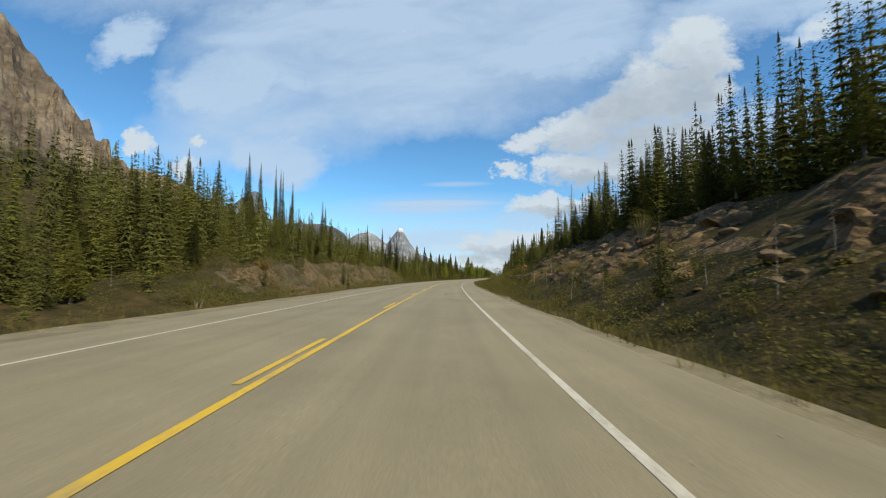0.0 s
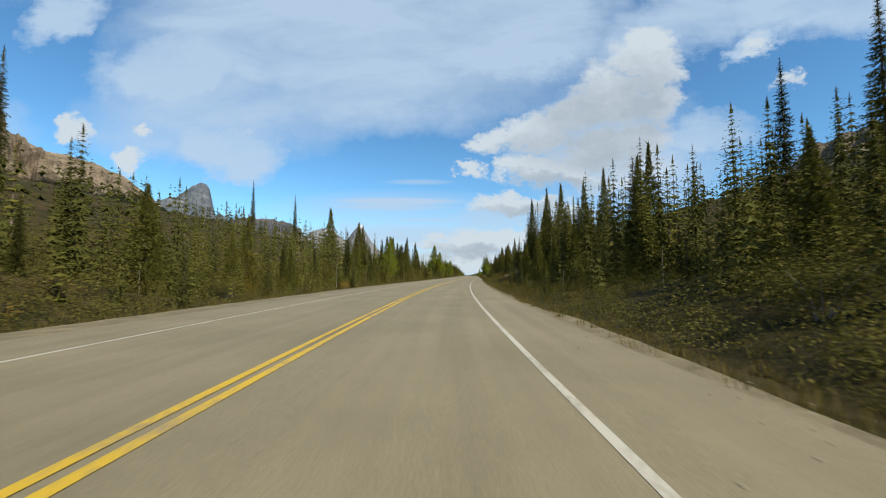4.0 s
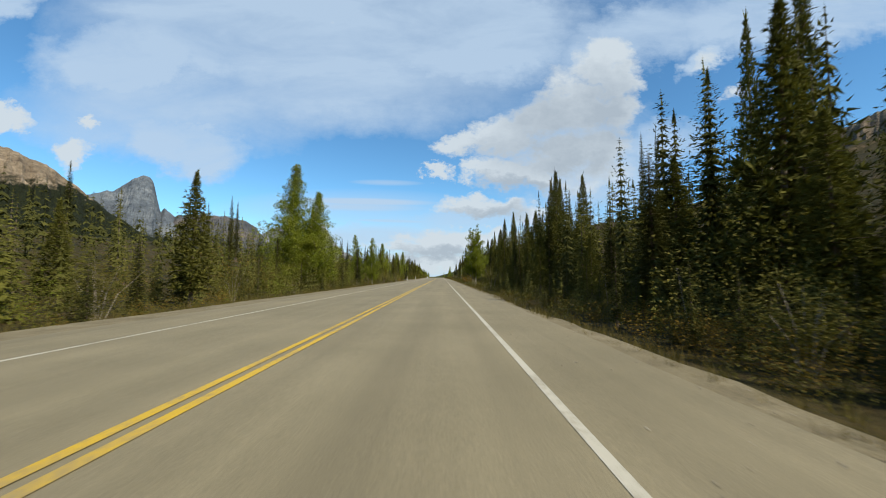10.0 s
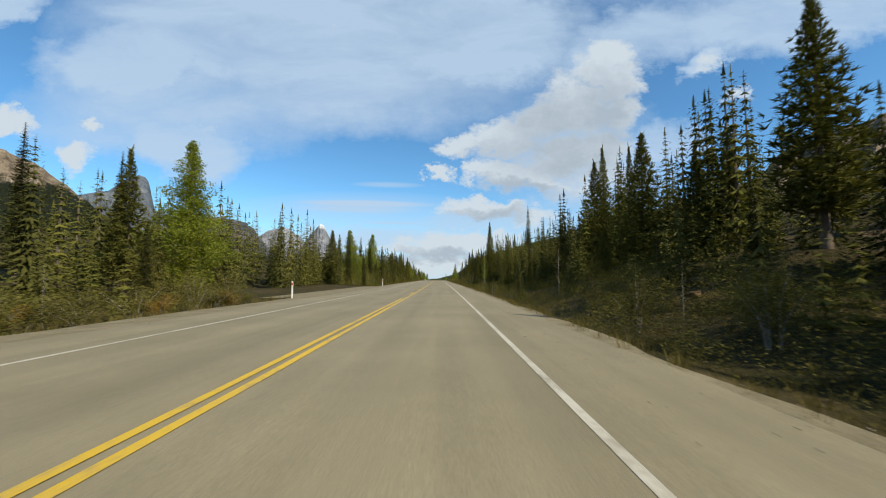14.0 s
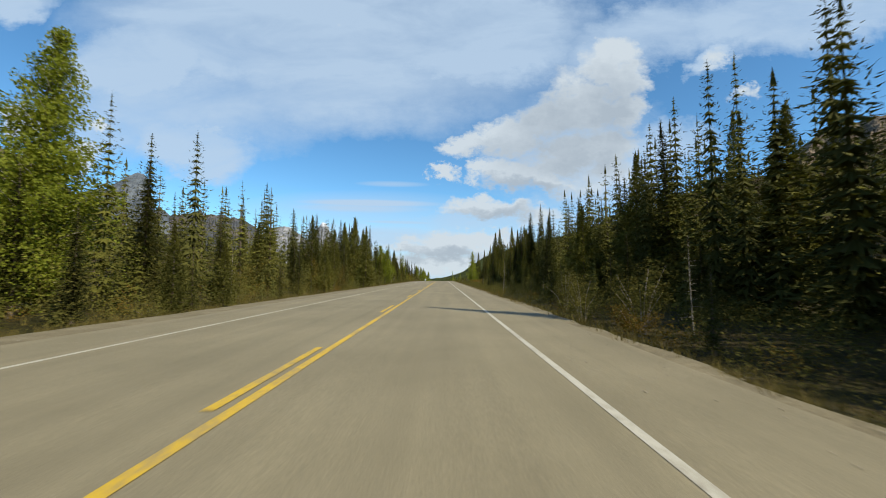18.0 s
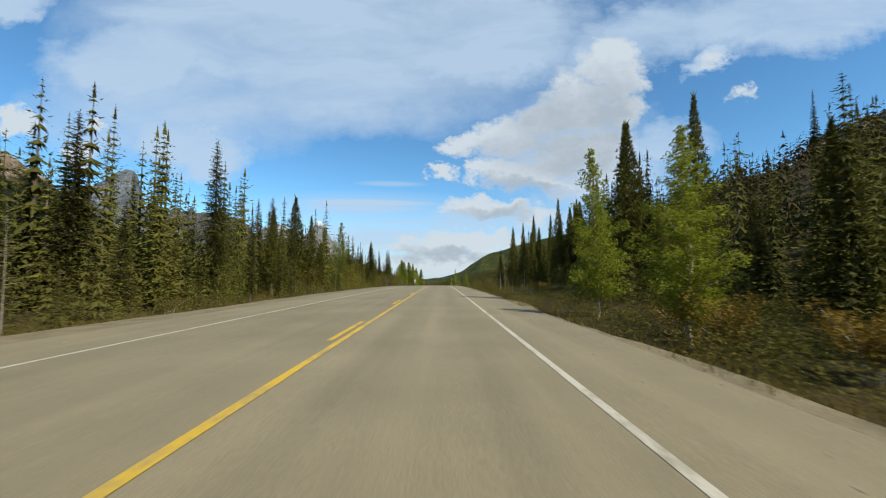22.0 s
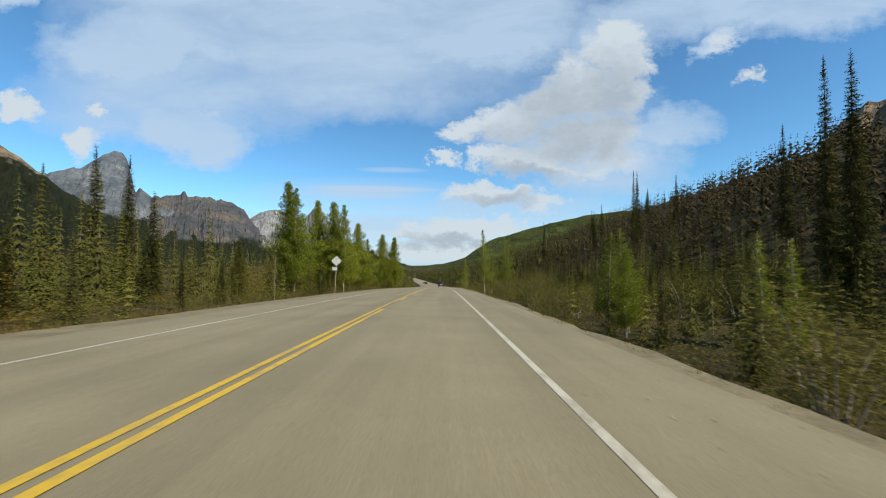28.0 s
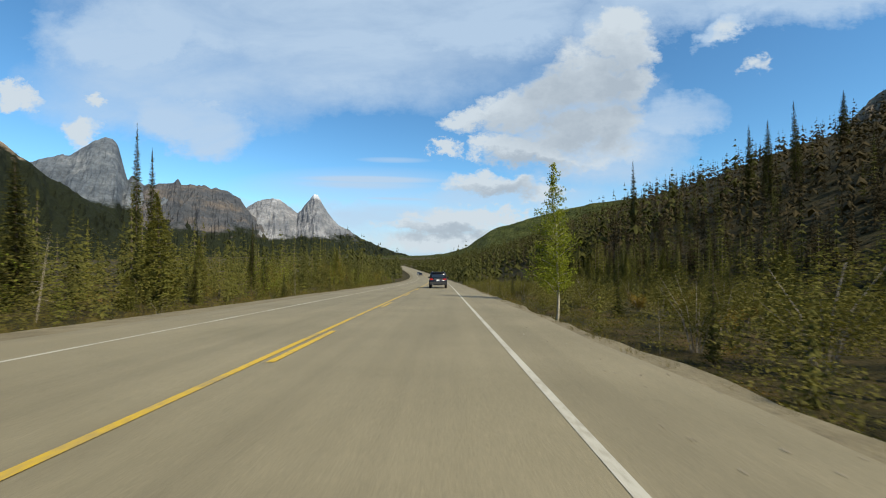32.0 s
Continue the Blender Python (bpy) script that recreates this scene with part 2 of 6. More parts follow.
def foliage(name, dark, light, glow=0.3, sheen=0.8):
    """Leaves or needles: colour that changes from plant to plant and clump to clump, with light coming through."""
    m, nt, b = material(name)
    info = nt.nodes.new("ShaderNodeObjectInfo")
    geo = nt.nodes.new("ShaderNodeNewGeometry")
    fac = nt.nodes.new("ShaderNodeMath")
    fac.operation = "MULTIPLY_ADD"
    nt.links.new(geo.outputs["Random Per Island"], fac.inputs[0])
    fac.inputs[1].default_value = 0.16
    half = nt.nodes.new("ShaderNodeMath")
    half.operation = "MULTIPLY"
    nt.links.new(info.outputs["Random"], half.inputs[0])
    half.inputs[1].default_value = 0.42
    place = nt.nodes.new("ShaderNodeTexNoise")
    place.inputs["Scale"].default_value, place.inputs["Detail"].default_value = 0.33, 3.0
    nt.links.new(geo.outputs["Position"], place.inputs["Vector"])
    patch = nt.nodes.new("ShaderNodeMapRange")
    patch.inputs[1].default_value, patch.inputs[2].default_value, patch.inputs[3].default_value, patch.inputs[4].default_value = 0.32, 0.68, 0.0, 0.42
    nt.links.new(place.outputs[0], patch.inputs[0])
    both = nt.nodes.new("ShaderNodeMath")
    both.operation = "ADD"
    nt.links.new(half.outputs[0], both.inputs[0])
    nt.links.new(patch.outputs[0], both.inputs[1])
    nt.links.new(both.outputs[0], fac.inputs[2])
    col = ramp(nt, fac.outputs[0], (0.05, dark), (0.95, light))
    nt.links.new(col, b.inputs["Base Color"])
    b.inputs["Roughness"].default_value = sheen
    b.inputs["Specular IOR Level"].default_value = 0.08
    through_leaf = nt.nodes.new("ShaderNodeBsdfTranslucent")
    nt.links.new(blend(nt, 1.0, col, (1.25, 1.3, 0.7), "MULTIPLY"), through_leaf.inputs[0])
    mx = nt.nodes.new("ShaderNodeMixShader")
    mx.inputs[0].default_value = glow
    nt.links.new(b.outputs[0], mx.inputs[1])
    nt.links.new(through_leaf.outputs[0], mx.inputs[2])
    nt.links.new(mx.outputs[0], nt.nodes["Material Output"].inputs["Surface"])
    return m


def plain(name, colour, rough=0.5, metal=0.0, spec=0.5, wear=0.25, scale=9.0):
    m, nt, b = material(name)
    t = tex(nt, scale, 5)
    col = blend(nt, 1.0, colour, ramp(nt, t, (0.25, (1 - wear,) * 3), (0.75, (1 + wear * 0.4,) * 3)), "MULTIPLY")
    nt.links.new(col, b.inputs["Base Color"])
    b.inputs["Roughness"].default_value, b.inputs["Metallic"].default_value = rough, metal
    b.inputs["Specular IOR Level"].default_value = spec
    return m


# asphalt: pale worn chip seal, darker wheel tracks of its own along the way, fine stones
def asphalt():
    m, nt, b = material("worn_asphalt")
    stones = tex(nt, 55, 3, 0.7)
    blotch = tex(nt, 0.35, 6, 0.6)
    along = tex(nt, 1.3, 4, 0.6, "UV", (1.0, 0.03, 1))
    col = ramp(nt, blotch, (0.3, (0.180, 0.157, 0.099)), (0.7, (0.230, 0.200, 0.128)))
    col = blend(nt, 0.6, col, ramp(nt, along, (0.3, (0.72, 0.72, 0.72)), (0.7, (1.15, 1.15, 1.14))), "MULTIPLY")
    col = blend(nt, 0.6, col, ramp(nt, stones, (0.3, (0.55, 0.55, 0.55)), (0.72, (1.45, 1.43, 1.4))), "MULTIPLY")
    nt.links.new(col, b.inputs["Base Color"])
    b.inputs["Roughness"].default_value = 0.85
    b.inputs["Specular IOR Level"].default_value = 0.3
    bump(nt, b, stones, 0.35, 0.01)
    return m


def paint(name, colour):
    m, nt, b = material(name)
    wear = tex(nt, 14, 6, 0.7)
    long_wear = tex(nt, 0.8, 4, 0.6)
    worn = nt.nodes.new("ShaderNodeMath")
    worn.operation = "MULTIPLY"
    nt.links.new(wear, worn.inputs[0])
    nt.links.new(long_wear, worn.inputs[1])
    fac = ramp(nt, worn.outputs[0], (0.10, (1, 1, 1)), (0.26, (0.0, 0.0, 0.0)))
    col = blend(nt, fac, colour, (0.19, 0.165, 0.11))
    nt.links.new(col, b.inputs["Base Color"])
    b.inputs["Roughness"].default_value = 0.7
    return m


def ground_mat():
    """Forest floor: moss, dry grass and bare earth; stony where it is steep."""
    m, nt, b = material("forest_floor")
    big, mid, small = tex(nt, 0.07, 6, 0.6), tex(nt, 0.6, 6, 0.65), tex(nt, 4.5, 6, 0.7)
    green = ramp(nt, mid, (0.30, (0.020, 0.019, 0.006)), (0.48, (0.036, 0.030, 0.010)), (0.62, (0.060, 0.043, 0.018)), (0.75, (0.090, 0.063, 0.030)))
    green = blend(nt, 0.6, green, ramp(nt, big, (0.35, (0.6, 0.75, 0.5)), (0.65, (1.3, 1.15, 0.95))), "MULTIPLY")
    stone = ramp(nt, small, (0.30, (0.045, 0.030, 0.015)), (0.50, (0.105, 0.072, 0.038)), (0.70, (0.20, 0.148, 0.092)))
    geo = nt.nodes.new("ShaderNodeNewGeometry")
    nz = nt.nodes.new("ShaderNodeSeparateXYZ")
    nt.links.new(geo.outputs["True Normal"], nz.inputs[0])
    steep = nt.nodes.new("ShaderNodeMath")
    steep.operation = "MULTIPLY_ADD"
    nt.links.new(mid, steep.inputs[0])
    steep.inputs[1].default_value = 0.45
    nt.links.new(nz.outputs[2], steep.inputs[2])
    fac = nt.nodes.new("ShaderNodeMapRange")
    nt.links.new(steep.outputs[0], fac.inputs[0])
    fac.inputs[1].default_value, fac.inputs[2].default_value, fac.inputs[3].default_value, fac.inputs[4].default_value = 0.96, 1.03, 1.0, 0.0
    col = blend(nt, fac.outputs[0], green, stone)
    col = blend(nt, 0.6, col, ramp(nt, small, (0.3, (0.5, 0.5, 0.5)), (0.7, (1.4, 1.4, 1.4))), "MULTIPLY")
    nt.links.new(col, b.inputs["Base Color"])
    b.inputs["Roughness"].default_value = 0.95
    b.inputs["Specular IOR Level"].default_value = 0.15
    bump(nt, b, small, 0.8, 0.12)
    return m


def mountain_mat(name, low, mid, high, scale, tree_line_at=None, snow=None):
    """Bare rock with gullies, dark woods below a ragged line, snow above another."""
    m, nt, b = material(name)
    band = tex(nt, scale, 8, 0.65, "Object", (1, 1, 2.2))
    fine = tex(nt, scale * 9, 8, 0.72)
    col = ramp(nt, band, (0.32, low), (0.5, mid), (0.66, high))
    col = blend(nt, 0.75, col, ramp(nt, fine, (0.3, (0.45, 0.46, 0.48)), (0.7, (1.45, 1.42, 1.38))), "MULTIPLY")
    c = nt.nodes.new("ShaderNodeNewGeometry")
    up = nt.nodes.new("ShaderNodeSeparateXYZ")
    nt.links.new(c.outputs["Position"], up.inputs[0])
    add = nt.nodes.new("ShaderNodeMath")
    add.operation = "MULTIPLY_ADD"
    nt.links.new(band, add.inputs[0])
    add.inputs[1].default_value = 320.0
    nt.links.new(up.outputs[2], add.inputs[2])
    for level, colour, turned in ((tree_line_at, (0.015, 0.019, 0.010), True), (snow, (0.58, 0.60, 0.64), False)):
        if level:
            fac = nt.nodes.new("ShaderNodeMapRange")
            nt.links.new(add.outputs[0], fac.inputs[0])
            fac.inputs[1].default_value, fac.inputs[2].default_value = level + 160 - 25, level + 160 + 25
            if turned:
                fac.inputs[3].default_value, fac.inputs[4].default_value = 1.0, 0.0
            col = blend(nt, fac.outputs[0], col, colour)
    nt.links.new(col, b.inputs["Base Color"])
    b.inputs["Roughness"].default_value = 0.95
    b.inputs["Specular IOR Level"].default_value = 0.1
    bump(nt, b, fine, 1.0, 14.0)
    return m


ASPHALT = asphalt()
GRAVEL = rough_surface("shoulder_gravel", 1.2, [(0.130, 0.108, 0.066), (0.175, 0.148, 0.090), (0.225, 0.192, 0.122)], 0.95, 0.8, 0.03, 14)
WHITE_PAINT = paint("white_road_paint", (0.43, 0.41, 0.335))
YELLOW_PAINT = paint("yellow_road_paint", (0.50, 0.325, 0.016))
FLOOR_MAT = ground_mat()
ROCK = rough_surface("outcrop_rock", 0.5, [(0.050, 0.031, 0.013), (0.112, 0.074, 0.036), (0.225, 0.160, 0.090)], 0.92, 1.0, 0.15, 6)
BANK_EARTH = rough_surface("bank_earth", 0.6, [(0.036, 0.029, 0.014), (0.066, 0.053, 0.029), (0.122, 0.099, 0.058)], 0.95, 1.0, 0.12, 7)
STONE = rough_surface("loose_stone", 9.0, [(0.14, 0.12, 0.09), (0.26, 0.23, 0.18), (0.40, 0.37, 0.31)], 0.9, 0.3, 0.004, 4)
BARK = rough_surface("conifer_bark", 3.0, [(0.07, 0.05, 0.035), (0.13, 0.10, 0.075), (0.2, 0.165, 0.13)], 0.9, 0.8, 0.02, 5, "Object", (1, 1, 0.25))
PALE_BARK = rough_surface("aspen_bark", 2.0, [(0.19, 0.165, 0.115), (0.34, 0.31, 0.24), (0.45, 0.42, 0.35)], 0.85, 0.4, 0.01, 6, "Object", (1, 1, 2))
DEAD_WOOD = rough_surface("weathered_wood", 3.0, [(0.19, 0.165, 0.135), (0.33, 0.29, 0.24)], 0.9, 0.5, 0.01, 6)
SPRUCE = foliage("spruce_needles", (0.029, 0.032, 0.009), (0.090, 0.089, 0.022), 0.12)
PINE = foliage("pine_needles", (0.050, 0.052, 0.011), (0.150, 0.145, 0.030), 0.16)
# brownish needles for the ridge, its shade painted in as a darker colour
SHADE_BROWN = foliage("shade_brown_needles", (0.022, 0.018, 0.008), (0.056, 0.044, 0.019), 0.08)
POPLAR = foliage("poplar_leaves", (0.040, 0.055, 0.009), (0.110, 0.125, 0.020), 0.25, 0.6)
ASPEN = foliage("aspen_leaves", (0.100, 0.128, 0.013), (0.255, 0.276, 0.035), 0.38, 0.6)
WILLOW = foliage("willow_leaves", (0.056, 0.055, 0.014), (0.160, 0.142, 0.036), 0.22)
RUST = foliage("autumn_leaves", (0.11, 0.072, 0.014), (0.24, 0.155, 0.030), 0.2)
GRASS = foliage("dry_grass", (0.058, 0.051, 0.013), (0.160, 0.126, 0.040), 0.2)

# ---------- mesh helpers ----------
def mesh_of(name, verts, faces, mat, smooth_faces=False):
    """A mesh from arrays; faces all of one size."""
    verts, faces = np.asarray(verts, np.float32), np.asarray(faces, np.int32)
    me = bpy.data.meshes.new(name)
    n, k = faces.shape
    me.vertices.add(len(verts))
    me.vertices.foreach_set("co", verts.ravel())
    me.loops.add(n * k)
    me.loops.foreach_set("vertex_index", faces.ravel())
    me.polygons.add(n)
    me.polygons.foreach_set("loop_start", np.arange(0, n * k, k, dtype=np.int32))
    me.polygons.foreach_set("loop_total", np.full(n, k, np.int32))
    me.polygons.foreach_set("use_smooth", np.full(n, smooth_faces))
    me.update(calc_edges=True)
    me.materials.append(mat)
    return me


def part(name, bm, mat, parent, label=""):
    """Links a bmesh as one mesh object under a thing or a part."""
    me = bpy.data.meshes.new(name)
    bm.to_mesh(me)
    bm.free()
    me.materials.append(mat)
    ob = new(name, me)
    ob.parent = parent
    return tagged(ob, label)


def piece(name, me, parent, label=""):
    ob = new(name, me)
    ob.parent = parent
    return tagged(ob, label)


def grid_faces(rows, cols):
    a = (np.arange(rows - 1)[:, None] * cols + np.arange(cols - 1)[None, :]).ravel()
    return np.stack([a, a + 1, a + cols + 1, a + cols], 1)


def wave(x, y, seed, scale):
    """Cheap smooth noise in about -1..1 from sines, on arrays."""
    r = np.random.RandomState(seed)
    total = 0
    for k in range(6):
        a, ph, f = r.uniform(0, 6.283), r.uniform(0, 6.283), r.uniform(0.6, 1.7) / scale
        total = total + np.sin((x * math.cos(a) + y * math.sin(a)) * f * 6.283 + ph)
    return total / 3.2


# ---------- the lie of the land ----------
def land(s, u):
    """Height of the ground above the road's own height there."""
    s, u = np.asarray(s, float), np.asarray(u, float)
    r, l = np.maximum(u - 5.55, 0), np.maximum(-u - 7.3, 0)
    ditch_r = np.interp(s, [-60, 0, 400, 430, 640], [0.6, 0.7, 0.8, 1.6, 1.6])
    fill = np.clip((s - 197) / 6, 0, 1) * np.clip((248 - s) / 6, 0, 1)
    z = -0.12 - ditch_r * np.clip(r / 3.0, 0, 1) * (r > 0) - (0.45 - 0.42 * fill) * np.clip(l / 2.5, 0, 1)
    # right-hand bank: a rock cut, then lower slopes; behind it the hillside climbs steadily
    bank = np.interp(s, [-170, -132, -70, -48, -22, 0, 26, 42, 66, 80, 92, 182, 192, 210, 228, 396, 410, 424, 440],
                     [5.0, 6.3, 6.0, 4.6, 2.6, 0.6, 0.6, 3.8, 3.8, 1.4, 0.5, 0.5, 3.2, 3.0, 0.5, 0.5, 1.6, 1.4, 0.1])
    run = np.interp(s, [-132, -60, 20, 178, 400, 440], [10.5, 11.0, 9.0, 9.0, 12.0, 12.0])
    rise = np.clip((r - 3.0) / run, 0, 1)
    z = z + bank * rise ** 0.9
    climb = np.interp(s, [-170, -60, 0, 60, 180, 250, 300, 380, 460, 640, 760, 900, 1050, 1250, 1500], [0.22, 0.27, 0.30, 0.36, 0.38, 0.30, 0.30, 0.35, 0.465, 0.485, 0.46, 0.36, 0.20, 0.06, 0.02])
    start = np.interp(s, [-170, 0, 300, 440, 480, 640], [20, 20, 22, 24, 27, 28])
    z = z + climb * np.clip(u - start, 0, 105) + np.interp(s, [700, 1200], [0.12, 0.0]) * np.clip(u - start - 105, 0, 250)
    # left-hand bank of gravel, then nearly level ground with a slope behind
    lbank = np.interp(s, [-150, -114, -100, -60, -42, -30, -20], [0.4, 0.6, 3.3, 3.8, 3.7, 2.0, 0.3])
    z = z + lbank * np.clip((l - 3.0) / 3.6, 0, 1)
    z = z + np.interp(s, [-200, -110, 90, 170, 430, 520], [0.30, 0.32, 0.30, 0.17, 0.17, 0.04]) * np.clip(l - 11, 0, 62)
    off = np.clip((np.maximum(r, l) - 2.0) / 6.0, 0, 1) * (1 - fill * (u < 0) * np.clip((12 - l) / 3, 0, 1))
    z = z + off * (0.22 * wave(s, u, 3, 7) + 0.10 * wave(s, u, 4, 2.6))
    z = z + np.clip((np.abs(u) - 60) / 60, 0, 1) * 2.0 * wave(s, u, 5, 90)
    z = z + off * np.clip(bank * rise / 4, 0, 1) * (0.5 * wave(s, u, 6, 5) + 0.22 * wave(s, u, 7, 1.9))
    return z + off * np.clip(lbank / 3, 0, 1) * np.clip((l - 3.0) / 3, 0, 1) * np.clip((12 - l) / 5, 0, 1) * 0.4 * wave(s, u, 8, 3.2)


def spot(s, u, up=0.0):
    x, y, z = at(s, u)
    return float(x), float(y), float(z) + float(land(s, u)) + up


def stretch(a, b, first, growth, limit):
    out, step = [a], first
    while out[-1] < b:
        out.append(out[-1] + step)
        step = min(step * growth, limit)
    return out


S_LINE = np.array([-v for v in stretch(200, 4600, 6, 1.35, 700)][::-1] + list(np.arange(-195, 640, 2.2)) + stretch(640, 4800, 3, 1.12, 500))
half_side = stretch(5.4, 26, 0.55, 1.03, 1.2) + stretch(28, 4600, 2.5, 1.16, 500)
U_LINE = np.array([-v for v in half_side][::-1] + [-4.0, -1.5, 1.5, 4.0] + half_side)
SS, UU = np.meshgrid(S_LINE, U_LINE, indexing="ij")
gx, gy, gz = at(SS.ravel(), UU.ravel())
gz = gz + land(SS.ravel(), UU.ravel()) - 0.06 * (np.abs(UU.ravel()) < 6.0)
ground = new("ground", mesh_of("ground", np.stack([gx, gy, gz], 1), grid_faces(len(S_LINE), len(U_LINE))[:, ::-1], FLOOR_MAT, True))
tagged(ground, "mossy forest floor with dry grass and stony banks", "ground", kind="structure")


def ribbon(name, s0, s1, u0, u1, up, mat, step=2.0, thick=0.0, cols=2, crown=0.0, ragged=0.0, seed=1, drift=None):
    """A strip that lies along the road between two distances from its centre line."""
    n = max(2, int(round((s1 - s0) / step)) + 1)
    s = np.linspace(s0, s1, n)
    rnd = np.random.RandomState(seed)
    verts, uvs = [], []
    for j in range(cols):
        f = j / (cols - 1)
        u = np.full(n, u0 + (u1 - u0) * f) + (drift(s) if drift else 0.0)
        if ragged and j in (0, cols - 1):
            u = u + (1 if j else -1) * ragged * (0.5 * wave(s, s * 0, seed + j, 9) + 0.6 * rnd.uniform(-1, 1, n) * 0.5)
        x, y, z = at(s, u)
        verts.append(np.stack([x, y, z + up - crown * np.abs(u)], 1))
        uvs.append(np.stack([u, s], 1))
    if thick:
        for j in (0, cols - 1):
            v = verts[j].copy()
            v[:, 2] -= thick
            (verts.insert(0, v), uvs.insert(0, uvs[0])) if j == 0 else (verts.append(v), uvs.append(uvs[-1]))
    c = len(verts)
    faces = grid_faces(n, c)
    me = mesh_of(name, np.stack(verts, 1).reshape(-1, 3), faces[:, ::-1], mat, thick == 0)
    uv = me.uv_layers.new(name="UVMap")
    flat = np.stack(uvs, 1).reshape(-1, 2)
    idx = np.empty(len(me.loops), np.int32)
    me.loops.foreach_get("vertex_index", idx)
    uv.data.foreach_set("uv", flat[idx].astype(np.float32).ravel())
    return new(name, me)


ROAD_A, ROAD_B = -190, 1150
tagged(ribbon("road", ROAD_A, ROAD_B, -6.2, 5.5, 0.02, ASPHALT, 2.0, 0.10, 9, 0.012, 0.16, 11), "pale worn asphalt road with cracked ragged edges", "road", kind="structure")
tagged(ribbon("verge_right", ROAD_A, ROAD_B, 4.8, 5.9, 0.010, GRAVEL, 1.0, 0.12, 5, 0.012, 0.30, 21), "gravel shoulder strewn with loose stones", "verge", kind="structure")
tagged(ribbon("verge_left", ROAD_A, ROAD_B, -7.6, -5.5, 0.010, GRAVEL, 1.0, 0.12, 5, 0.012, 0.30, 31), "gravel shoulder strewn with loose stones", "verge", kind="structure")

LINE_UP = 0.024
for side, u in (("right", 3.62), ("left", -3.98)):
    tagged(ribbon("edge_line_" + side, ROAD_A, ROAD_B, u - 0.052, u + 0.052, LINE_UP, WHITE_PAINT, 2.0, 0, 2, 0.012), "solid white painted edge line", "road marking", kind="structure")
# the centre: two yellow lines, each solid or broken by stretches; they drift a little to the left down the hill
RIGHT_LINE, LEFT_LINE = 0.155, -0.065


def drift(s):
    return np.interp(s, [440, 490], [0.0, -0.09])


def centre_line(s0, s1, u):
    line = ribbon("centre_line", s0, s1, u - 0.058, u + 0.058, LINE_UP, YELLOW_PAINT, 1.0, 0, 2, 0.012, 0.012, 5, drift)
    return tagged(line, "solid yellow painted centre line", "road marking", kind="structure")


for s0, s1, u in ((-86, 200, LEFT_LINE), (470, ROAD_B, LEFT_LINE), (ROAD_A, 499.5, RIGHT_LINE)):
    centre_line(s0, s1, u)


def dashes(s0, s1, u, period=10.2, length=3.3):
    row = tagged(new("broken_centre_line"), "broken yellow painted centre line", "road marking", kind="structure")
    row.location = at(s0, u)
    for s in np.arange(s0, s1, period):
        d = ribbon("dash", s, s + length, u - 0.058, u + 0.058, LINE_UP, YELLOW_PAINT, 0.5, 0, 2, 0.012, 0.012, 6, drift)
        d.parent = row
        d.matrix_parent_inverse = Matrix.Translation(row.location).inverted()
    return row


dashes(-181.9, -88, LEFT_LINE, 10.9)
dashes(206.4, 466, LEFT_LINE, 10.22)
dashes(506.3, 700, RIGHT_LINE, 10.2)


# ---------- mountains ----------
def ridged(x, y, seed, scale, octaves=7):
    r = np.random.RandomState(seed)
    total, amp, norm = 0, 1.0, 0
    for k in range(octaves):
        a = r.uniform(0, 6.283, 4)
        f = r.uniform(0.8, 1.25, 4) / scale
        ph = r.uniform(0, 6.283, 4)
        v = sum(np.sin((x * math.cos(a[i]) + y * math.sin(a[i])) * f[i] * 6.283 + ph[i]) for i in range(4)) / 2.6
        total = total + amp * (1 - np.abs(v))
        norm, amp, scale = norm + amp, amp * 0.55, scale * 0.5
    return total / norm


def mountain(name, centre, crest, depth, mat, label, seed=1, rough=0.10, res=180, base=-60):
    """A mountain along a crest line of a few (place across, height) points, its flanks cut by ridged gullies."""
    xs, hs = [p[0] for p in crest], [p[1] for p in crest]
    gx, gy = np.meshgrid(np.linspace(xs[0], xs[-1], res), np.linspace(-depth, depth, 90), indexing="ij")
    span = xs[-1] - xs[0]
    warp = 0.10 * depth * (ridged(gx, gy * 0.35, seed + 1, span * 0.16, 4) - 0.6) * np.abs(gy) / depth * 4
    top = np.interp(gx + warp * 0.6, xs, hs) + base * 0
    jag = max(hs) * 0.05 * (ridged(gx, gx * 0, seed + 2, span * 0.12, 6) - 0.62)
    fall = np.clip(1 - np.abs(gy) / depth, 0, 1)
    gully = ridged(gx, gy * 0.25, seed, span * 0.10, 6) - 0.62
    rock = ridged(gx, gy, seed + 3, span * 0.05, 5) - 0.62
    h = (top + jag) * fall ** 0.85 + max(hs) * (rough * 2.2 * gully + rough * 0.8 * rock) * fall ** 0.3 * np.clip(np.abs(gy) / depth * 5, 0, 1)
    h = h - 60 * (1 - fall) + base
    ob = new(name, mesh_of(name, np.stack([gx.ravel(), gy.ravel(), h.ravel()], 1), grid_faces(res, 90), mat))
    ob.location = (centre[0], centre[1], 0)
    ob.rotation_euler = (0, 0, radians(centre[2]))
    return tagged(ob, label, "mountain", kind="structure")


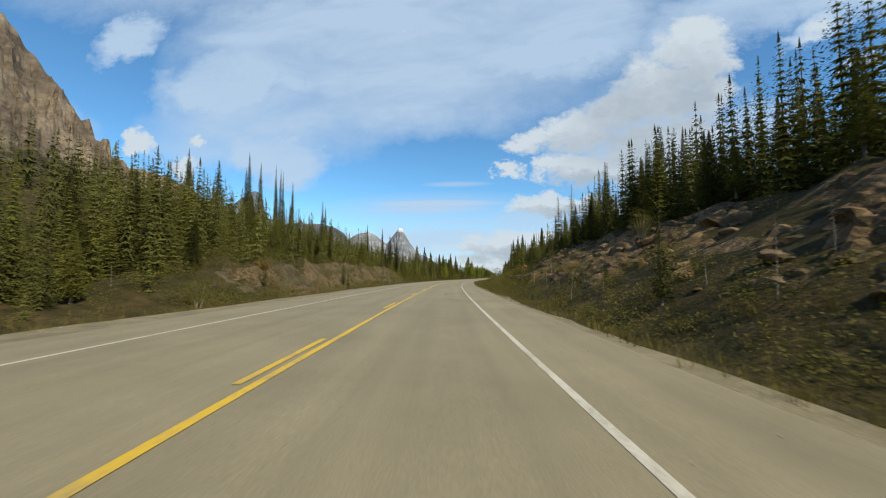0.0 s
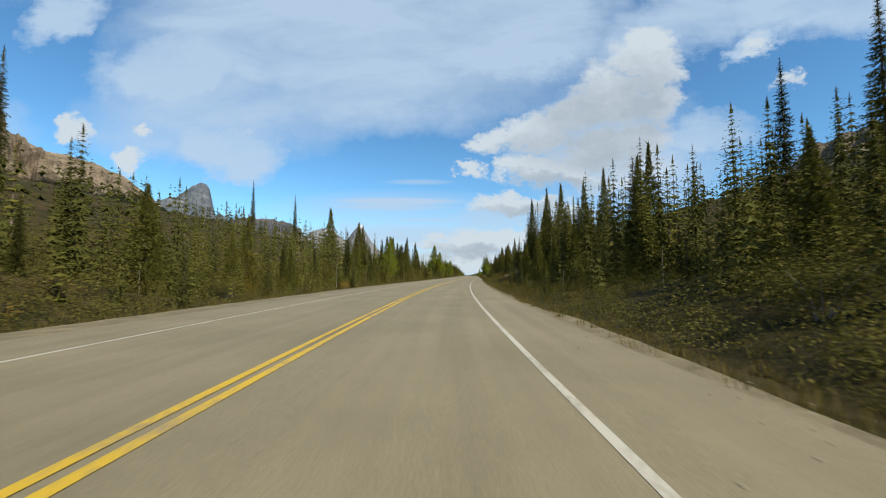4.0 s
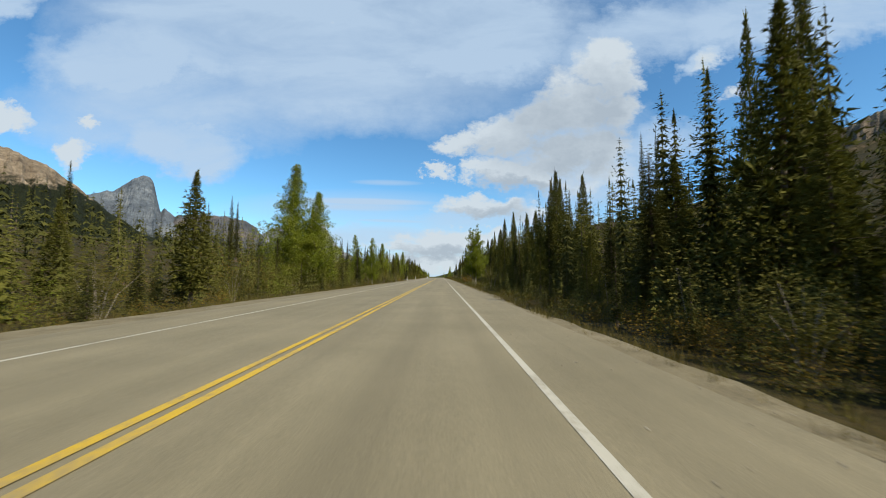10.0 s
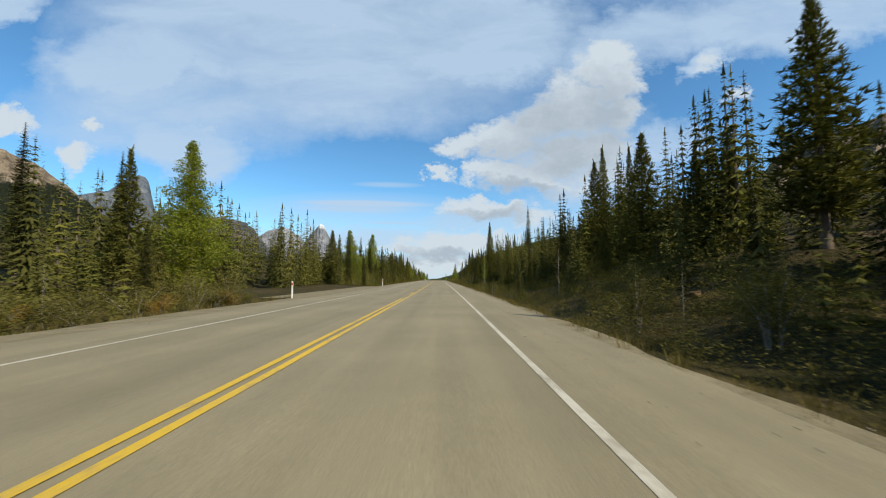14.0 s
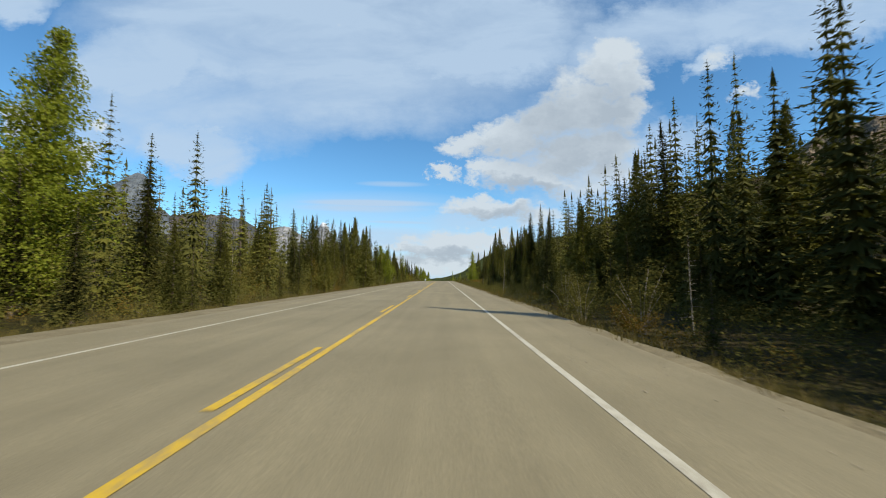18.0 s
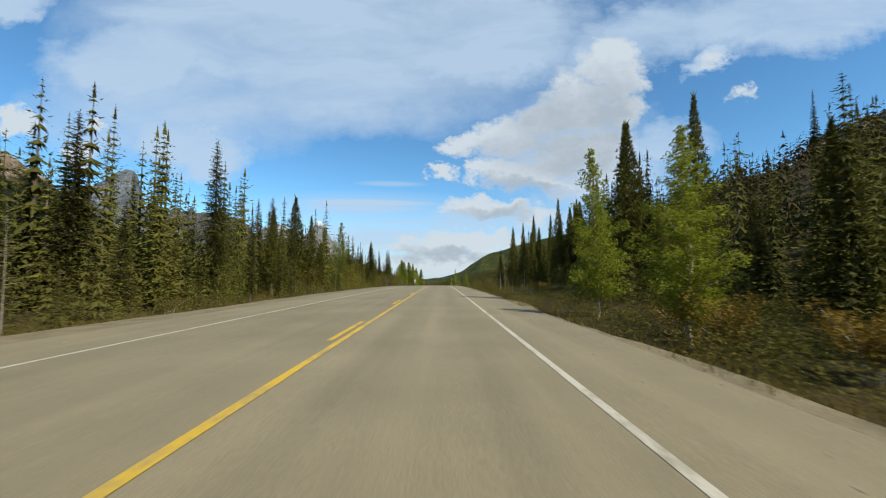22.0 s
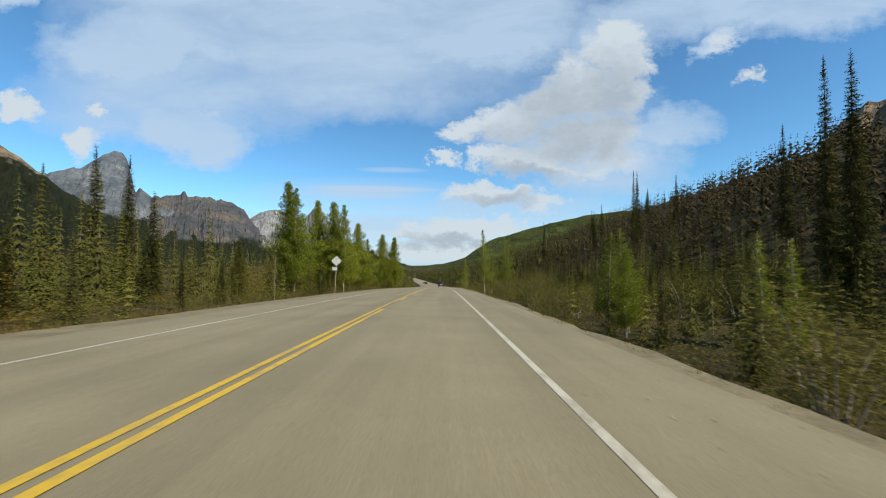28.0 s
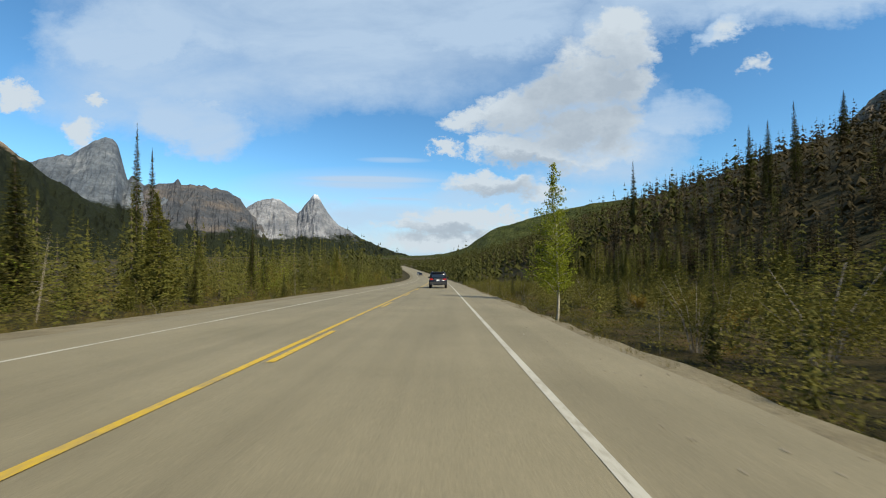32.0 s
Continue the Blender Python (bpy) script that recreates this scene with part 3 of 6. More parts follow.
TAN_ROCK = mountain_mat("tan_cliff", (0.095, 0.075, 0.057), (0.185, 0.148, 0.108), (0.32, 0.258, 0.188), 0.007, 215)
TAN_WOODED = mountain_mat("tan_cliff_above_woods", (0.12, 0.092, 0.068), (0.22, 0.175, 0.125), (0.36, 0.29, 0.21), 0.007, 520)
GREY_ROCK = mountain_mat("grey_limestone", (0.066, 0.080, 0.100), (0.11, 0.128, 0.150), (0.19, 0.205, 0.22), 0.004, 330)
BROWN_ROCK = mountain_mat("brown_slate", (0.046, 0.054, 0.066), (0.076, 0.080, 0.088), (0.135, 0.115, 0.100), 0.004, 170)
SNOW_ROCK = mountain_mat("snowy_limestone", (0.105, 0.114, 0.135), (0.165, 0.174, 0.19), (0.26, 0.264, 0.275), 0.004, 150, 545)


def bearing(s, u, left_deg, far):
    """The place that far off, so many degrees left of the straight road, from a place on the road."""
    x, y, _ = at(s, u)
    a = radians(left_deg)
    return float(x) - far * math.sin(a), float(y) + far * math.cos(a), left_deg


mountain("cliff_mountain", bearing(-132, 2, 66, 1500), [(-900, 900), (-600, 1000), (0, 830), (180, 765), (245, 735), (262, 685), (300, 632), (363, 558), (412, 485), (477, 400), (560, 260), (760, 60)], 700, TAN_ROCK,
         "tan limestone cliff with ledges lit by the sun", 5, 0.10, 260)
mountain("tan_mountain", bearing(154, 2, 48, 3300), [(-1300, 700), (-900, 900), (-300, 850), (0, 800), (160, 750), (330, 620), (450, 520), (800, 260)], 900, TAN_WOODED,
         "tan rocky mountain shoulder in sunlight", 9, 0.07)
mountain("fin_peak", bearing(154, 2, 35.8, 4300), [(-1100, 420), (-700, 560), (-560, 620), (-420, 730), (-240, 800), (-120, 895), (-60, 935), (0, 938), (24, 900), (60, 740), (85, 640), (110, 690), (200, 590), (330, 600), (420, 560), (700, 420), (1100, 200)], 900, GREY_ROCK,
         "sharp grey limestone fin above darker slopes", 12, 0.05, 240)
mountain("brown_massif", bearing(572, 2, 30.5, 3900), [(-800, 380), (-480, 590), (-330, 625), (-225, 632), (-195, 675), (-172, 628), (-20, 632), (150, 602), (260, 530), (340, 410), (500, 260), (800, 80)], 800, BROWN_ROCK,
         "brown slate massif with steep gullies", 15, 0.07)
mountain("snowy_peaks", bearing(572, 2, 17.8, 4080), [(-800, 300), (-520, 540), (-370, 590), (-250, 545), (-150, 440), (-70, 550), (-28, 605), (0, 632), (34, 625), (85, 530), (185, 375), (330, 290), (455, 205), (700, 110), (1000, 20)], 700, SNOW_ROCK,
         "distant pale peaks with patches of snow", 18, 0.05, 240)
mountain("right_mountain", bearing(572, 2, -54, 2600), [(-900, 100), (-620, 380), (-410, 650), (-330, 760), (-250, 800), (0, 850), (500, 930), (1000, 850)], 800, TAN_ROCK,
         "rocky mountain rising behind the wooded ridge", 22, 0.08)

GREEN_HILL = mountain_mat("sunlit_green_slope", (0.024, 0.034, 0.011), (0.052, 0.064, 0.019), (0.088, 0.100, 0.030), 0.014)
mountain("far_ridge", bearing(572, 2, -14, 2600), [(-1900, 20), (-1300, 42), (-900, 46), (-650, 54), (-482, 105), (-319, 215), (-100, 285), (182, 350), (505, 390), (900, 420), (1300, 300)], 500, GREEN_HILL,
         "sunlit green slope at the end of the valley", 27, 0.02)


# ---------- bare rock showing through the banks ----------
def blocks(s, u, seed):
    """Relief of broken blocks: each cell of a jittered lattice has its own height and tilt."""
    total = 0
    for size, amp in ((2.3, 0.75), (0.9, 0.5), (0.45, 0.28)):
        best, value = np.full(s.shape, 1e9), np.zeros(s.shape)
        ci, cj = np.floor(s / size), np.floor(u / size)
        for di in (-1, 0, 1):
            for dj in (-1, 0, 1):
                i, j = ci + di, cj + dj
                h = [np.modf(np.abs(np.sin(i * a + j * b + seed) * 43758.55))[0] for a, b in ((12.99, 78.23), (39.35, 11.14), (73.16, 52.24), (9.15, 27.17), (55.7, 3.33))]
                ds, du = s - (i + h[0]) * size, u - (j + h[1]) * size
                d = ds * ds + du * du
                v = amp * (h[2] - 0.45 + 0.7 * (h[3] - 0.5) * ds / size + 0.9 * (h[4] - 0.5) * du / size)
                value = np.where(d < best, v, value)
                best = np.minimum(best, d)
        total = total + value
    return total


def outcrop(name, s0, s1, u0, u1, seed, proud, label, mat=None):
    s = np.arange(s0, s1, 0.24)
    u = np.linspace(u0, u1, int(abs(u1 - u0) / 0.2))
    ss, uu = np.meshgrid(s, u, indexing="ij")
    x, y, z = at(ss.ravel(), uu.ravel())
    rough = ridged(ss.ravel(), uu.ravel(), seed, 7.0, 6) - 0.66
    patch = wave(ss.ravel(), uu.ravel(), seed + 4, 15) * 0.35 - 0.12
    edge = np.minimum(np.minimum(ss - s0, s1 - ss) / 5, np.minimum(np.abs(uu - u0), np.abs(u1 - uu)) / 1.6).ravel()
    up = proud * (1.7 * rough + patch + blocks(ss.ravel(), uu.ravel(), seed)) - 0.8 * np.clip(1 - edge, 0, 1)
    side = 1 if u1 > 0 else -1
    faces = grid_faces(len(s), len(u))
    v = np.stack([x - side * 0.55 * up, y, z + land(ss.ravel(), uu.ravel()) + 0.8 * up], 1)
    tagged(new(name, mesh_of(name, v, faces[:, ::-1] if side > 0 else faces, mat or ROCK)), label, "rock face", kind="structure")


outcrop("rock_face", -142, -58, 9.5, 19.5, 3, 0.55, "brown broken rock face of the road cut")
outcrop("gravel_bank", -110, -27, -9.9, -14.8, 8, 0.34, "tan eroded gravel bank", BANK_EARTH)
outcrop("dirt_bank", 36, 70, 9.8, 17.5, 13, 0.28, "brown stony dirt bank below the pines")

# ---------- plants ----------
def tube(path, radii, sides=6):
    """Quads of a tapered tube through the points of path."""
    path = np.asarray(path, float)
    verts, faces = [], []
    for k, (p, r) in enumerate(zip(path, radii)):
        d = path[min(k + 1, len(path) - 1)] - path[max(k - 1, 0)]
        d = d / (np.linalg.norm(d) + 1e-9)
        a = np.cross(d, (0, 1, 0.3))
        a = a / (np.linalg.norm(a) + 1e-9)
        b = np.cross(d, a)
        for i in range(sides):
            t = 6.28318 * i / sides
            verts.append(p + r * (math.cos(t) * a + math.sin(t) * b))
    for k in range(len(path) - 1):
        for i in range(sides):
            j = (i + 1) % sides
            faces.append((k * sides + i, k * sides + j, (k + 1) * sides + j, (k + 1) * sides + i))
    return np.array(verts), np.array(faces)


def gather(pieces):
    verts, faces, base = [], [], 0
    for v, f in pieces:
        verts.append(v)
        faces.append(np.asarray(f) + base)
        base += len(v)
    return np.concatenate(verts), np.concatenate(faces)


def spray(p, a, length, droop, rnd, twigs):
    """One drooping spruce branch: a thin stem with narrow needled twigs to both sides and hanging below it, as triangles."""
    c, s = math.cos(a), math.sin(a)
    out, side = np.array([c, s, 0]), np.array([-s, c, 0])
    verts = []

    def on(f):
        return p + out * length * f + np.array([0, 0, -droop * length * f * (1.6 - 0.9 * f)])

    half = 0.028 * length + 0.012
    for k in range(twigs):
        f = 0.14 + 0.86 * (k + rnd.uniform(-0.3, 0.3)) / twigs
        q = on(f)
        w = length * (0.34 * (1 - f) + 0.15) * rnd.uniform(0.7, 1.35)
        for sg in (-1, 1):
            way = out * rnd.uniform(0.5, 0.9) + side * sg * rnd.uniform(0.5, 0.95)
            verts += [q - out * half, q + out * half, q + way * w + np.array([0, 0, -w * rnd.uniform(0.05, 0.6)])]
        if k % 2:
            verts += [q - out * half, q + out * half, q + (out * 0.35 + side * rnd.uniform(-0.4, 0.4)) * w + np.array([0, 0, -w * rnd.uniform(0.5, 0.9)])]
    verts += [p + side * 0.02 * length, p - side * 0.02 * length, on(1.10)]
    return np.array(verts), np.arange(len(verts)).reshape(-1, 3)


def spruce_crown(h, r, start, gap, per, seed, ragged=0.25, twigs=7):
    rnd = np.random.RandomState(seed)
    out = []
    z = h * start
    while z < h * 0.985:
        f = (z - h * start) / (h * (1 - start))
        rr = r * ((1 - f) ** 0.8 * 0.93 + 0.05) * min(1.0, 0.55 + 2.2 * f)
        n = max(3, int(per * (0.55 + 0.6 * (1 - f))))
        a0 = rnd.uniform(0, 6.28)
        for k in range(n):
            if rnd.rand() < ragged * 0.35:
                continue
            length = rr * rnd.uniform(1 - ragged * 1.3, 1 + ragged * 0.6)
            out.append(spray(np.array([0, 0, z + rnd.uniform(-0.4, 0.4) * gap]), a0 + 6.283 * (k + rnd.uniform(-0.3, 0.3)) / n, length,
                             0.42 * (1 - f) + 0.02 - 0.25 * f * f, rnd, twigs if f < 0.8 else 4))
        z += gap * (1.0 - 0.6 * f) * rnd.uniform(0.8, 1.2)
    out.append((np.array([[0.004 * h, 0, h * 0.94], [-0.004 * h, 0.003 * h, h * 0.94], [0, 0, h]]), np.array([[0, 1, 2]])))
    return gather(out)


def skirt_crown(r, start, levels, per, seed, droop, power=0.8):
    """A plainer crown of height 1 for trees further back: ragged hanging whorls of branches, one above the other."""
    rnd = np.random.RandomState(seed)
    verts, faces = [], []
    for k in range(levels):
        f = 1 - (1 - (k + rnd.uniform(0.2, 0.8)) / levels) ** 1.4
        z = start + (0.985 - start) * f
        rr = r * ((1 - f) ** power * 0.95 + 0.05) * min(1.0, 0.6 + 2.2 * f)
        n = max(3, int(round(per * (0.6 + 0.5 * (1 - f)))))
        a0, i = rnd.uniform(0, 6.28), len(verts)
        verts.append(np.array([*rnd.normal(0, 0.06 * rr, 2), z + 0.25 * rr]))
        for j in range(n):
            for half, reach, low in ((0, rnd.uniform(0.7, 1.25), droop * rnd.uniform(0.5, 1.3)), (0.5, rnd.uniform(0.30, 0.55), droop * rnd.uniform(0.1, 0.5))):
                a = a0 + 6.283 * (j + half + rnd.uniform(-0.22, 0.22)) / n
                verts.append(np.array([math.cos(a) * rr * reach, math.sin(a) * rr * reach, z - low * rr]))
        for j in range(2 * n):
            faces.append((i, i + 1 + j, i + 1 + (j + 1) % (2 * n)))
    i = len(verts)
    verts += [np.array([0.008, 0, 0.92]), np.array([-0.008, 0.005, 0.92]), np.array([0, 0, 1.0])]
    faces.append((i, i + 1, i + 2))
    return np.array(verts), np.array(faces)


def needle_crown(r, start, n, seed, long, droop, power=0.85, whorls=17):
    """A crown of height 1 made of small needled twigs, gathered in uneven whorls that hang outwards."""
    rnd = np.random.RandomState(seed)
    k = np.floor((1 - rnd.rand(n) ** 0.60) * whorls)
    f = np.clip((k + 0.5 + rnd.normal(0, 0.28, n)) / whorls, 0, 0.995)
    a = rnd.uniform(0, 6.283, n)
    uneven = 1 + 0.20 * np.sin(3 * a + 2.3 * k) + 0.16 * np.sin(5 * a + 4.1 * k + 1) + rnd.normal(0, 0.08, n)
    rr = r * ((1 - f) ** power * 0.96 + 0.03) * np.minimum(1, 0.6 + 2.2 * f) * uneven
    g = np.sqrt(rnd.uniform(0.03, 1, n))
    out = np.stack([np.cos(a), np.sin(a), np.zeros(n)], 1)
    p = out * (rr * g)[:, None]
    p[:, 2] = start + (0.985 - start) * f - droop * rr * g * (1 - 0.8 * f)
    d = out * 0.75 + rnd.normal(0, 0.38, (n, 3)) + np.array([0, 0, 1.0]) * (0.35 * f - 0.55 * droop * (1 - f))[:, None]
    d = d / np.linalg.norm(d, axis=1)[:, None]
    side = np.cross(d, rnd.normal(0, 1, (n, 3)))
    side = side / np.linalg.norm(side, axis=1)[:, None]
    size = (long * (0.35 + 0.65 * (1 - f)) * rnd.uniform(0.7, 1.3, n))[:, None]
    verts = np.stack([p + side * size * 0.19, p - side * size * 0.19, p + d * size], 1).reshape(-1, 3)
    verts = np.concatenate([verts, np.array([[0.005, 0, 0.93], [-0.005, 0.004, 0.93], [0, 0, 1.0]])])
    return verts, np.arange(3 * n + 3).reshape(-1, 3)


def layered(r, start, levels, per, needles, long, seed, droop, inner=0.8):
    """Ragged hanging whorls with loose twigs standing out of them, for a crown of height 1."""
    stem = np.array([(0.009 * math.cos(2.1 * k), 0.009 * math.sin(2.1 * k), -0.02) for k in range(3)] + [(0, 0, 1.0)])
    return gather([skirt_crown(r * inner, start, levels, per, seed, droop), needle_crown(r, start, needles, seed, long, droop * 0.5, 0.85, levels), (stem, [(0, 1, 3), (1, 2, 3), (2, 0, 3)])])


def core(h, r, start, seed, droop):
    """The inner branches of a full crown."""
    v, f = layered(r / h, start, 24, 10, 900, 0.030, seed, droop, 0.7)
    return v * h * np.array([1, 1, 0.97]), f


def tuft(p, way, size, rnd, n=9):
    verts, faces = [], []
    for k in range(n):
        d = way * 0.6 + rnd.normal(0, 0.62, 3)
        d = d / (np.linalg.norm(d) + 1e-6)
        w = np.cross(d, rnd.normal(0, 1, 3))
        w = w / (np.linalg.norm(w) + 1e-6) * size * 0.12
        b = len(verts)
        verts += [p + w, p - w, p + d * size * rnd.uniform(0.7, 1.2)]
        faces.append((b, b + 1, b + 2))
    return np.array(verts), np.array(faces)


def pine_crown(h, r, start, seed, n_branch=230, tufts=4):
    rnd = np.random.RandomState(seed)
    out = []
    for k in range(n_branch):
        f = (k + rnd.uniform(0, 1)) / n_branch
        z = h * (start + (0.97 - start) * f)
        rr = r * (min(1.0, 0.5 + 2.2 * f) * (1 - f) ** 1.05 + 0.02) * rnd.uniform(0.6, 1.2)
        a = k * 2.399 + rnd.uniform(-0.5, 0.5)
        d = np.array([math.cos(a), math.sin(a), 0.10 + 0.75 * f])
        d /= np.linalg.norm(d)
        for j in range(tufts):
            g = 0.42 + 0.58 * (j + 1) / tufts
            p = np.array([0, 0, z]) + d * rr * g + rnd.normal(0, 0.09, 3) * r * (1.1 - 0.9 * f)
            out.append(tuft(p, d + np.array([0, 0, 0.35]), (0.17 * r * rnd.uniform(0.8, 1.25) + 0.06) * (1.15 - 0.75 * f), rnd, 8 if j else 5))
    out.append(tuft(np.array([0, 0, h * 0.97]), np.array([0, 0, 1.6]), h * 0.045, rnd, 6))
    return gather(out)


def leaf_cloud(centres, radii, count, size, rnd):
    """Separate small leaves, each one triangle, gathered round clump centres."""
    centres, radii = np.asarray(centres), np.asarray(radii)
    pick = rnd.choice(len(centres), count, p=radii ** 2 / np.sum(radii ** 2))
    d = rnd.normal(0, 1, (count, 3))
    d = d / np.linalg.norm(d, axis=1)[:, None] * (rnd.uniform(0.25, 1, count) ** 0.5)[:, None]
    p = centres[pick] + d * radii[pick][:, None] * np.array([1, 1, 0.85])
    a = rnd.normal(0, 1, (count, 3))
    a = a / np.linalg.norm(a, axis=1)[:, None]
    b = np.cross(a, rnd.normal(0, 1, (count, 3)))
    b = b / np.linalg.norm(b, axis=1)[:, None]
    sz = size * rnd.uniform(0.6, 1.3, count)[:, None]
    verts = np.stack([p - a * sz * 0.62, p + b * sz * 0.75, p + a * sz * 0.62], 1).reshape(-1, 3)
    return verts, np.arange(count)[:, None] * 3 + np.array([0, 1, 2])


def trunk_mesh(h, r, seed, mat, lean=0.02, twigs=0, start=0.1, top=0.97, long=0.5):
    rnd = np.random.RandomState(seed)
    n = 7
    bend = rnd.normal(0, lean * h, (2, 2))
    path = [np.array([*(bend[0] * math.sin(3.1 * k / n) * 0.4 + 0 * bend[1]), top * h * k / (n - 1) - 0.25 * (k == 0)]) for k in range(n)]
    pieces = [tube(path, [r * (1 - 0.92 * k / (n - 1)) * (1.25 if k == 0 else 1) for k in range(n)], 7)]
    for k in range(twigs):
        f = rnd.uniform(start, 0.95)
        a = rnd.uniform(0, 6.283)
        length = long * (1.15 - f) * rnd.uniform(0.5, 1.3)
        p = np.array([0, 0, f * h])
        q = p + np.array([math.cos(a), math.sin(a), rnd.uniform(-0.35, 0.25)]) * length
        pieces.append(tube([p, (p + q) / 2 + np.array([0, 0, 0.04]), q], [r * 0.22, r * 0.13, r * 0.04], 3))
    v, f = gather(pieces)
    return mesh_of("trunk", v, f, mat, True)


def plant(name, trunk, crown, label, category, group, crown_name="crown", trunk_name="trunk", kind=""):
    root = tagged(new(name), label, category, group, kind)
    piece(trunk_name, trunk, root)
    if crown is not None:
        piece(crown_name, crown, root)
    return root


def spruce(h, r, seed, start=0.06, gap=0.34, per=9, twigs=7, label="dark green narrow spruce with drooping branches"):
    v, f = gather([spruce_crown(h, r, start, gap, per, seed, 0.28, twigs), core(h, r * 0.66, start, seed, 0.9)])
    return plant("spruce_tree", trunk_mesh(h, h * 0.011 + 0.02, seed, BARK, 0.004, 10, 0.03, long=r * 0.7), mesh_of("crown", v, f, SPRUCE), label, "tree", "roadside spruces")


def pine(h, r, seed, start=0.30, label="tall lodgepole pine with tufted yellow-green needles"):
    v, f = gather([pine_crown(h, r, start, seed), core(h, r * 0.66, start, seed, 0.3)])
    return plant("pine_tree", trunk_mesh(h, h * 0.011 + 0.03, seed, BARK, 0.006, 15, 0.08, long=r * 0.9), mesh_of("crown", v, f, PINE), label, "tree", "roadside pines")


def aspen(h, r, seed, start=0.25, leaves=7500, stems=1, label="aspen with pale trunk and fluttering green leaves", mat=None, leaf=0.080, fullness=46):
    rnd = np.random.RandomState(seed)
    pieces, centres, radii = [], [], []
    for st in range(stems):
        a = 6.283 * st / stems + 0.4
        foot = np.array([math.cos(a), math.sin(a), 0]) * (0.30 if stems > 1 else 0)
        tip = foot * (2.2 if stems > 1 else 1) + np.array([rnd.normal(0, 0.03) * h, rnd.normal(0, 0.03) * h, h * (0.96 if st == 0 else rnd.uniform(0.7, 0.9))])
        rad = (h * 0.010 + 0.02) * (0.36 if stems > 1 else 0.58)
        mid = [foot + (tip - foot) * f + np.array([*rnd.normal(0, 0.010 * h, 2), 0]) * (0 < f < 1) for f in (0, 0.2, 0.4, 0.6, 0.8, 1)]
        pieces.append(tube([mid[0] - np.array([0, 0, 0.2])] + mid[1:], [rad * 1.2, rad, rad * 0.8, rad * 0.6, rad * 0.35, rad * 0.1], 7))
        count = int(fullness / stems) + 8
        for k in range(count):
            g = (k + rnd.rand()) / count
            f = start + (0.99 - start) * g
            p = foot + (tip - foot) * f
            a = k * 2.399 + rnd.uniform(-0.4, 0.4)
            out = r * (min(1, 0.6 + 2.0 * g) * (1 - g) ** 0.95 + 0.04) * rnd.uniform(0.55, 1.25)
            q = p + np.array([math.cos(a) * out, math.sin(a) * out, out * rnd.uniform(0.3, 0.9)])
            pieces.append(tube([p, (p + q) / 2 + np.array([0, 0, 0.06 * out]), q], [rad * 0.30, rad * 0.18, rad * 0.06], 4))
            centres += [q, p + (q - p) * 0.6, p + (q - p) * 0.25]
            size = (0.21 * r + 0.12) * (1.15 - 0.80 * g)
            radii += [size * rnd.uniform(0.6, 1.2), size, size * 0.8]
    v, f = gather(pieces)
    lv, lf = leaf_cloud(centres, radii, leaves, leaf, rnd)
    return plant("aspen_tree", mesh_of("trunk", v, f, PALE_BARK, True), mesh_of("crown", lv, lf, mat or ASPEN), label, "tree", "roadside aspens")


def shrub(h, r, seed, mat, label, leaves=1100, name="shrub", group="roadside shrubs"):
    rnd = np.random.RandomState(seed)
    pieces, centres, radii = [], [], []
    for k in range(9):
        a, out = rnd.uniform(0, 6.283), r * rnd.uniform(0.2, 1)
        tip = np.array([math.cos(a) * out, math.sin(a) * out, h * rnd.uniform(0.6, 1.0)])
        mid = tip * np.array([0.4, 0.4, 0.55])
        pieces.append(tube([np.array([math.cos(a), math.sin(a), -0.6]) * 0.1, mid, tip], [0.022, 0.014, 0.004], 4))
        centres += [tip, mid + (tip - mid) * 0.5, mid]
        radii += [0.22 * h * rnd.uniform(0.6, 1.2), 0.24 * h, 0.20 * h]
    v, f = gather(pieces)
    lv, lf = leaf_cloud(centres, radii, int(leaves * 3.2), 0.032 + 0.006 * h, rnd)
    return plant(name, mesh_of("woody_base", v, f, DEAD_WOOD), mesh_of("foliage", lv, lf, mat), label, "shrub", group, "foliage", "woody_base")


def snag(h, seed, label="bare grey dead sapling with short broken twigs"):
    return plant("dead_sapling", trunk_mesh(h, 0.014 + 0.0035 * h, seed, DEAD_WOOD, 0.02, 34, 0.15, 0.98, 0.16 * h), None, label, "tree", "dead saplings")


def placed(ob, s, u, h_scale, turn, sink=0.0, squash=1.0, lean=0.0):
    x, y, z = spot(s, u, -sink)
    m = Matrix.Translation((x, y, z)) @ Euler((lean, lean * 0.6, turn)).to_matrix().to_4x4()
    c = copy_thing(ob, m)
    c.scale = (h_scale * squash, h_scale * squash, h_scale)
    return c


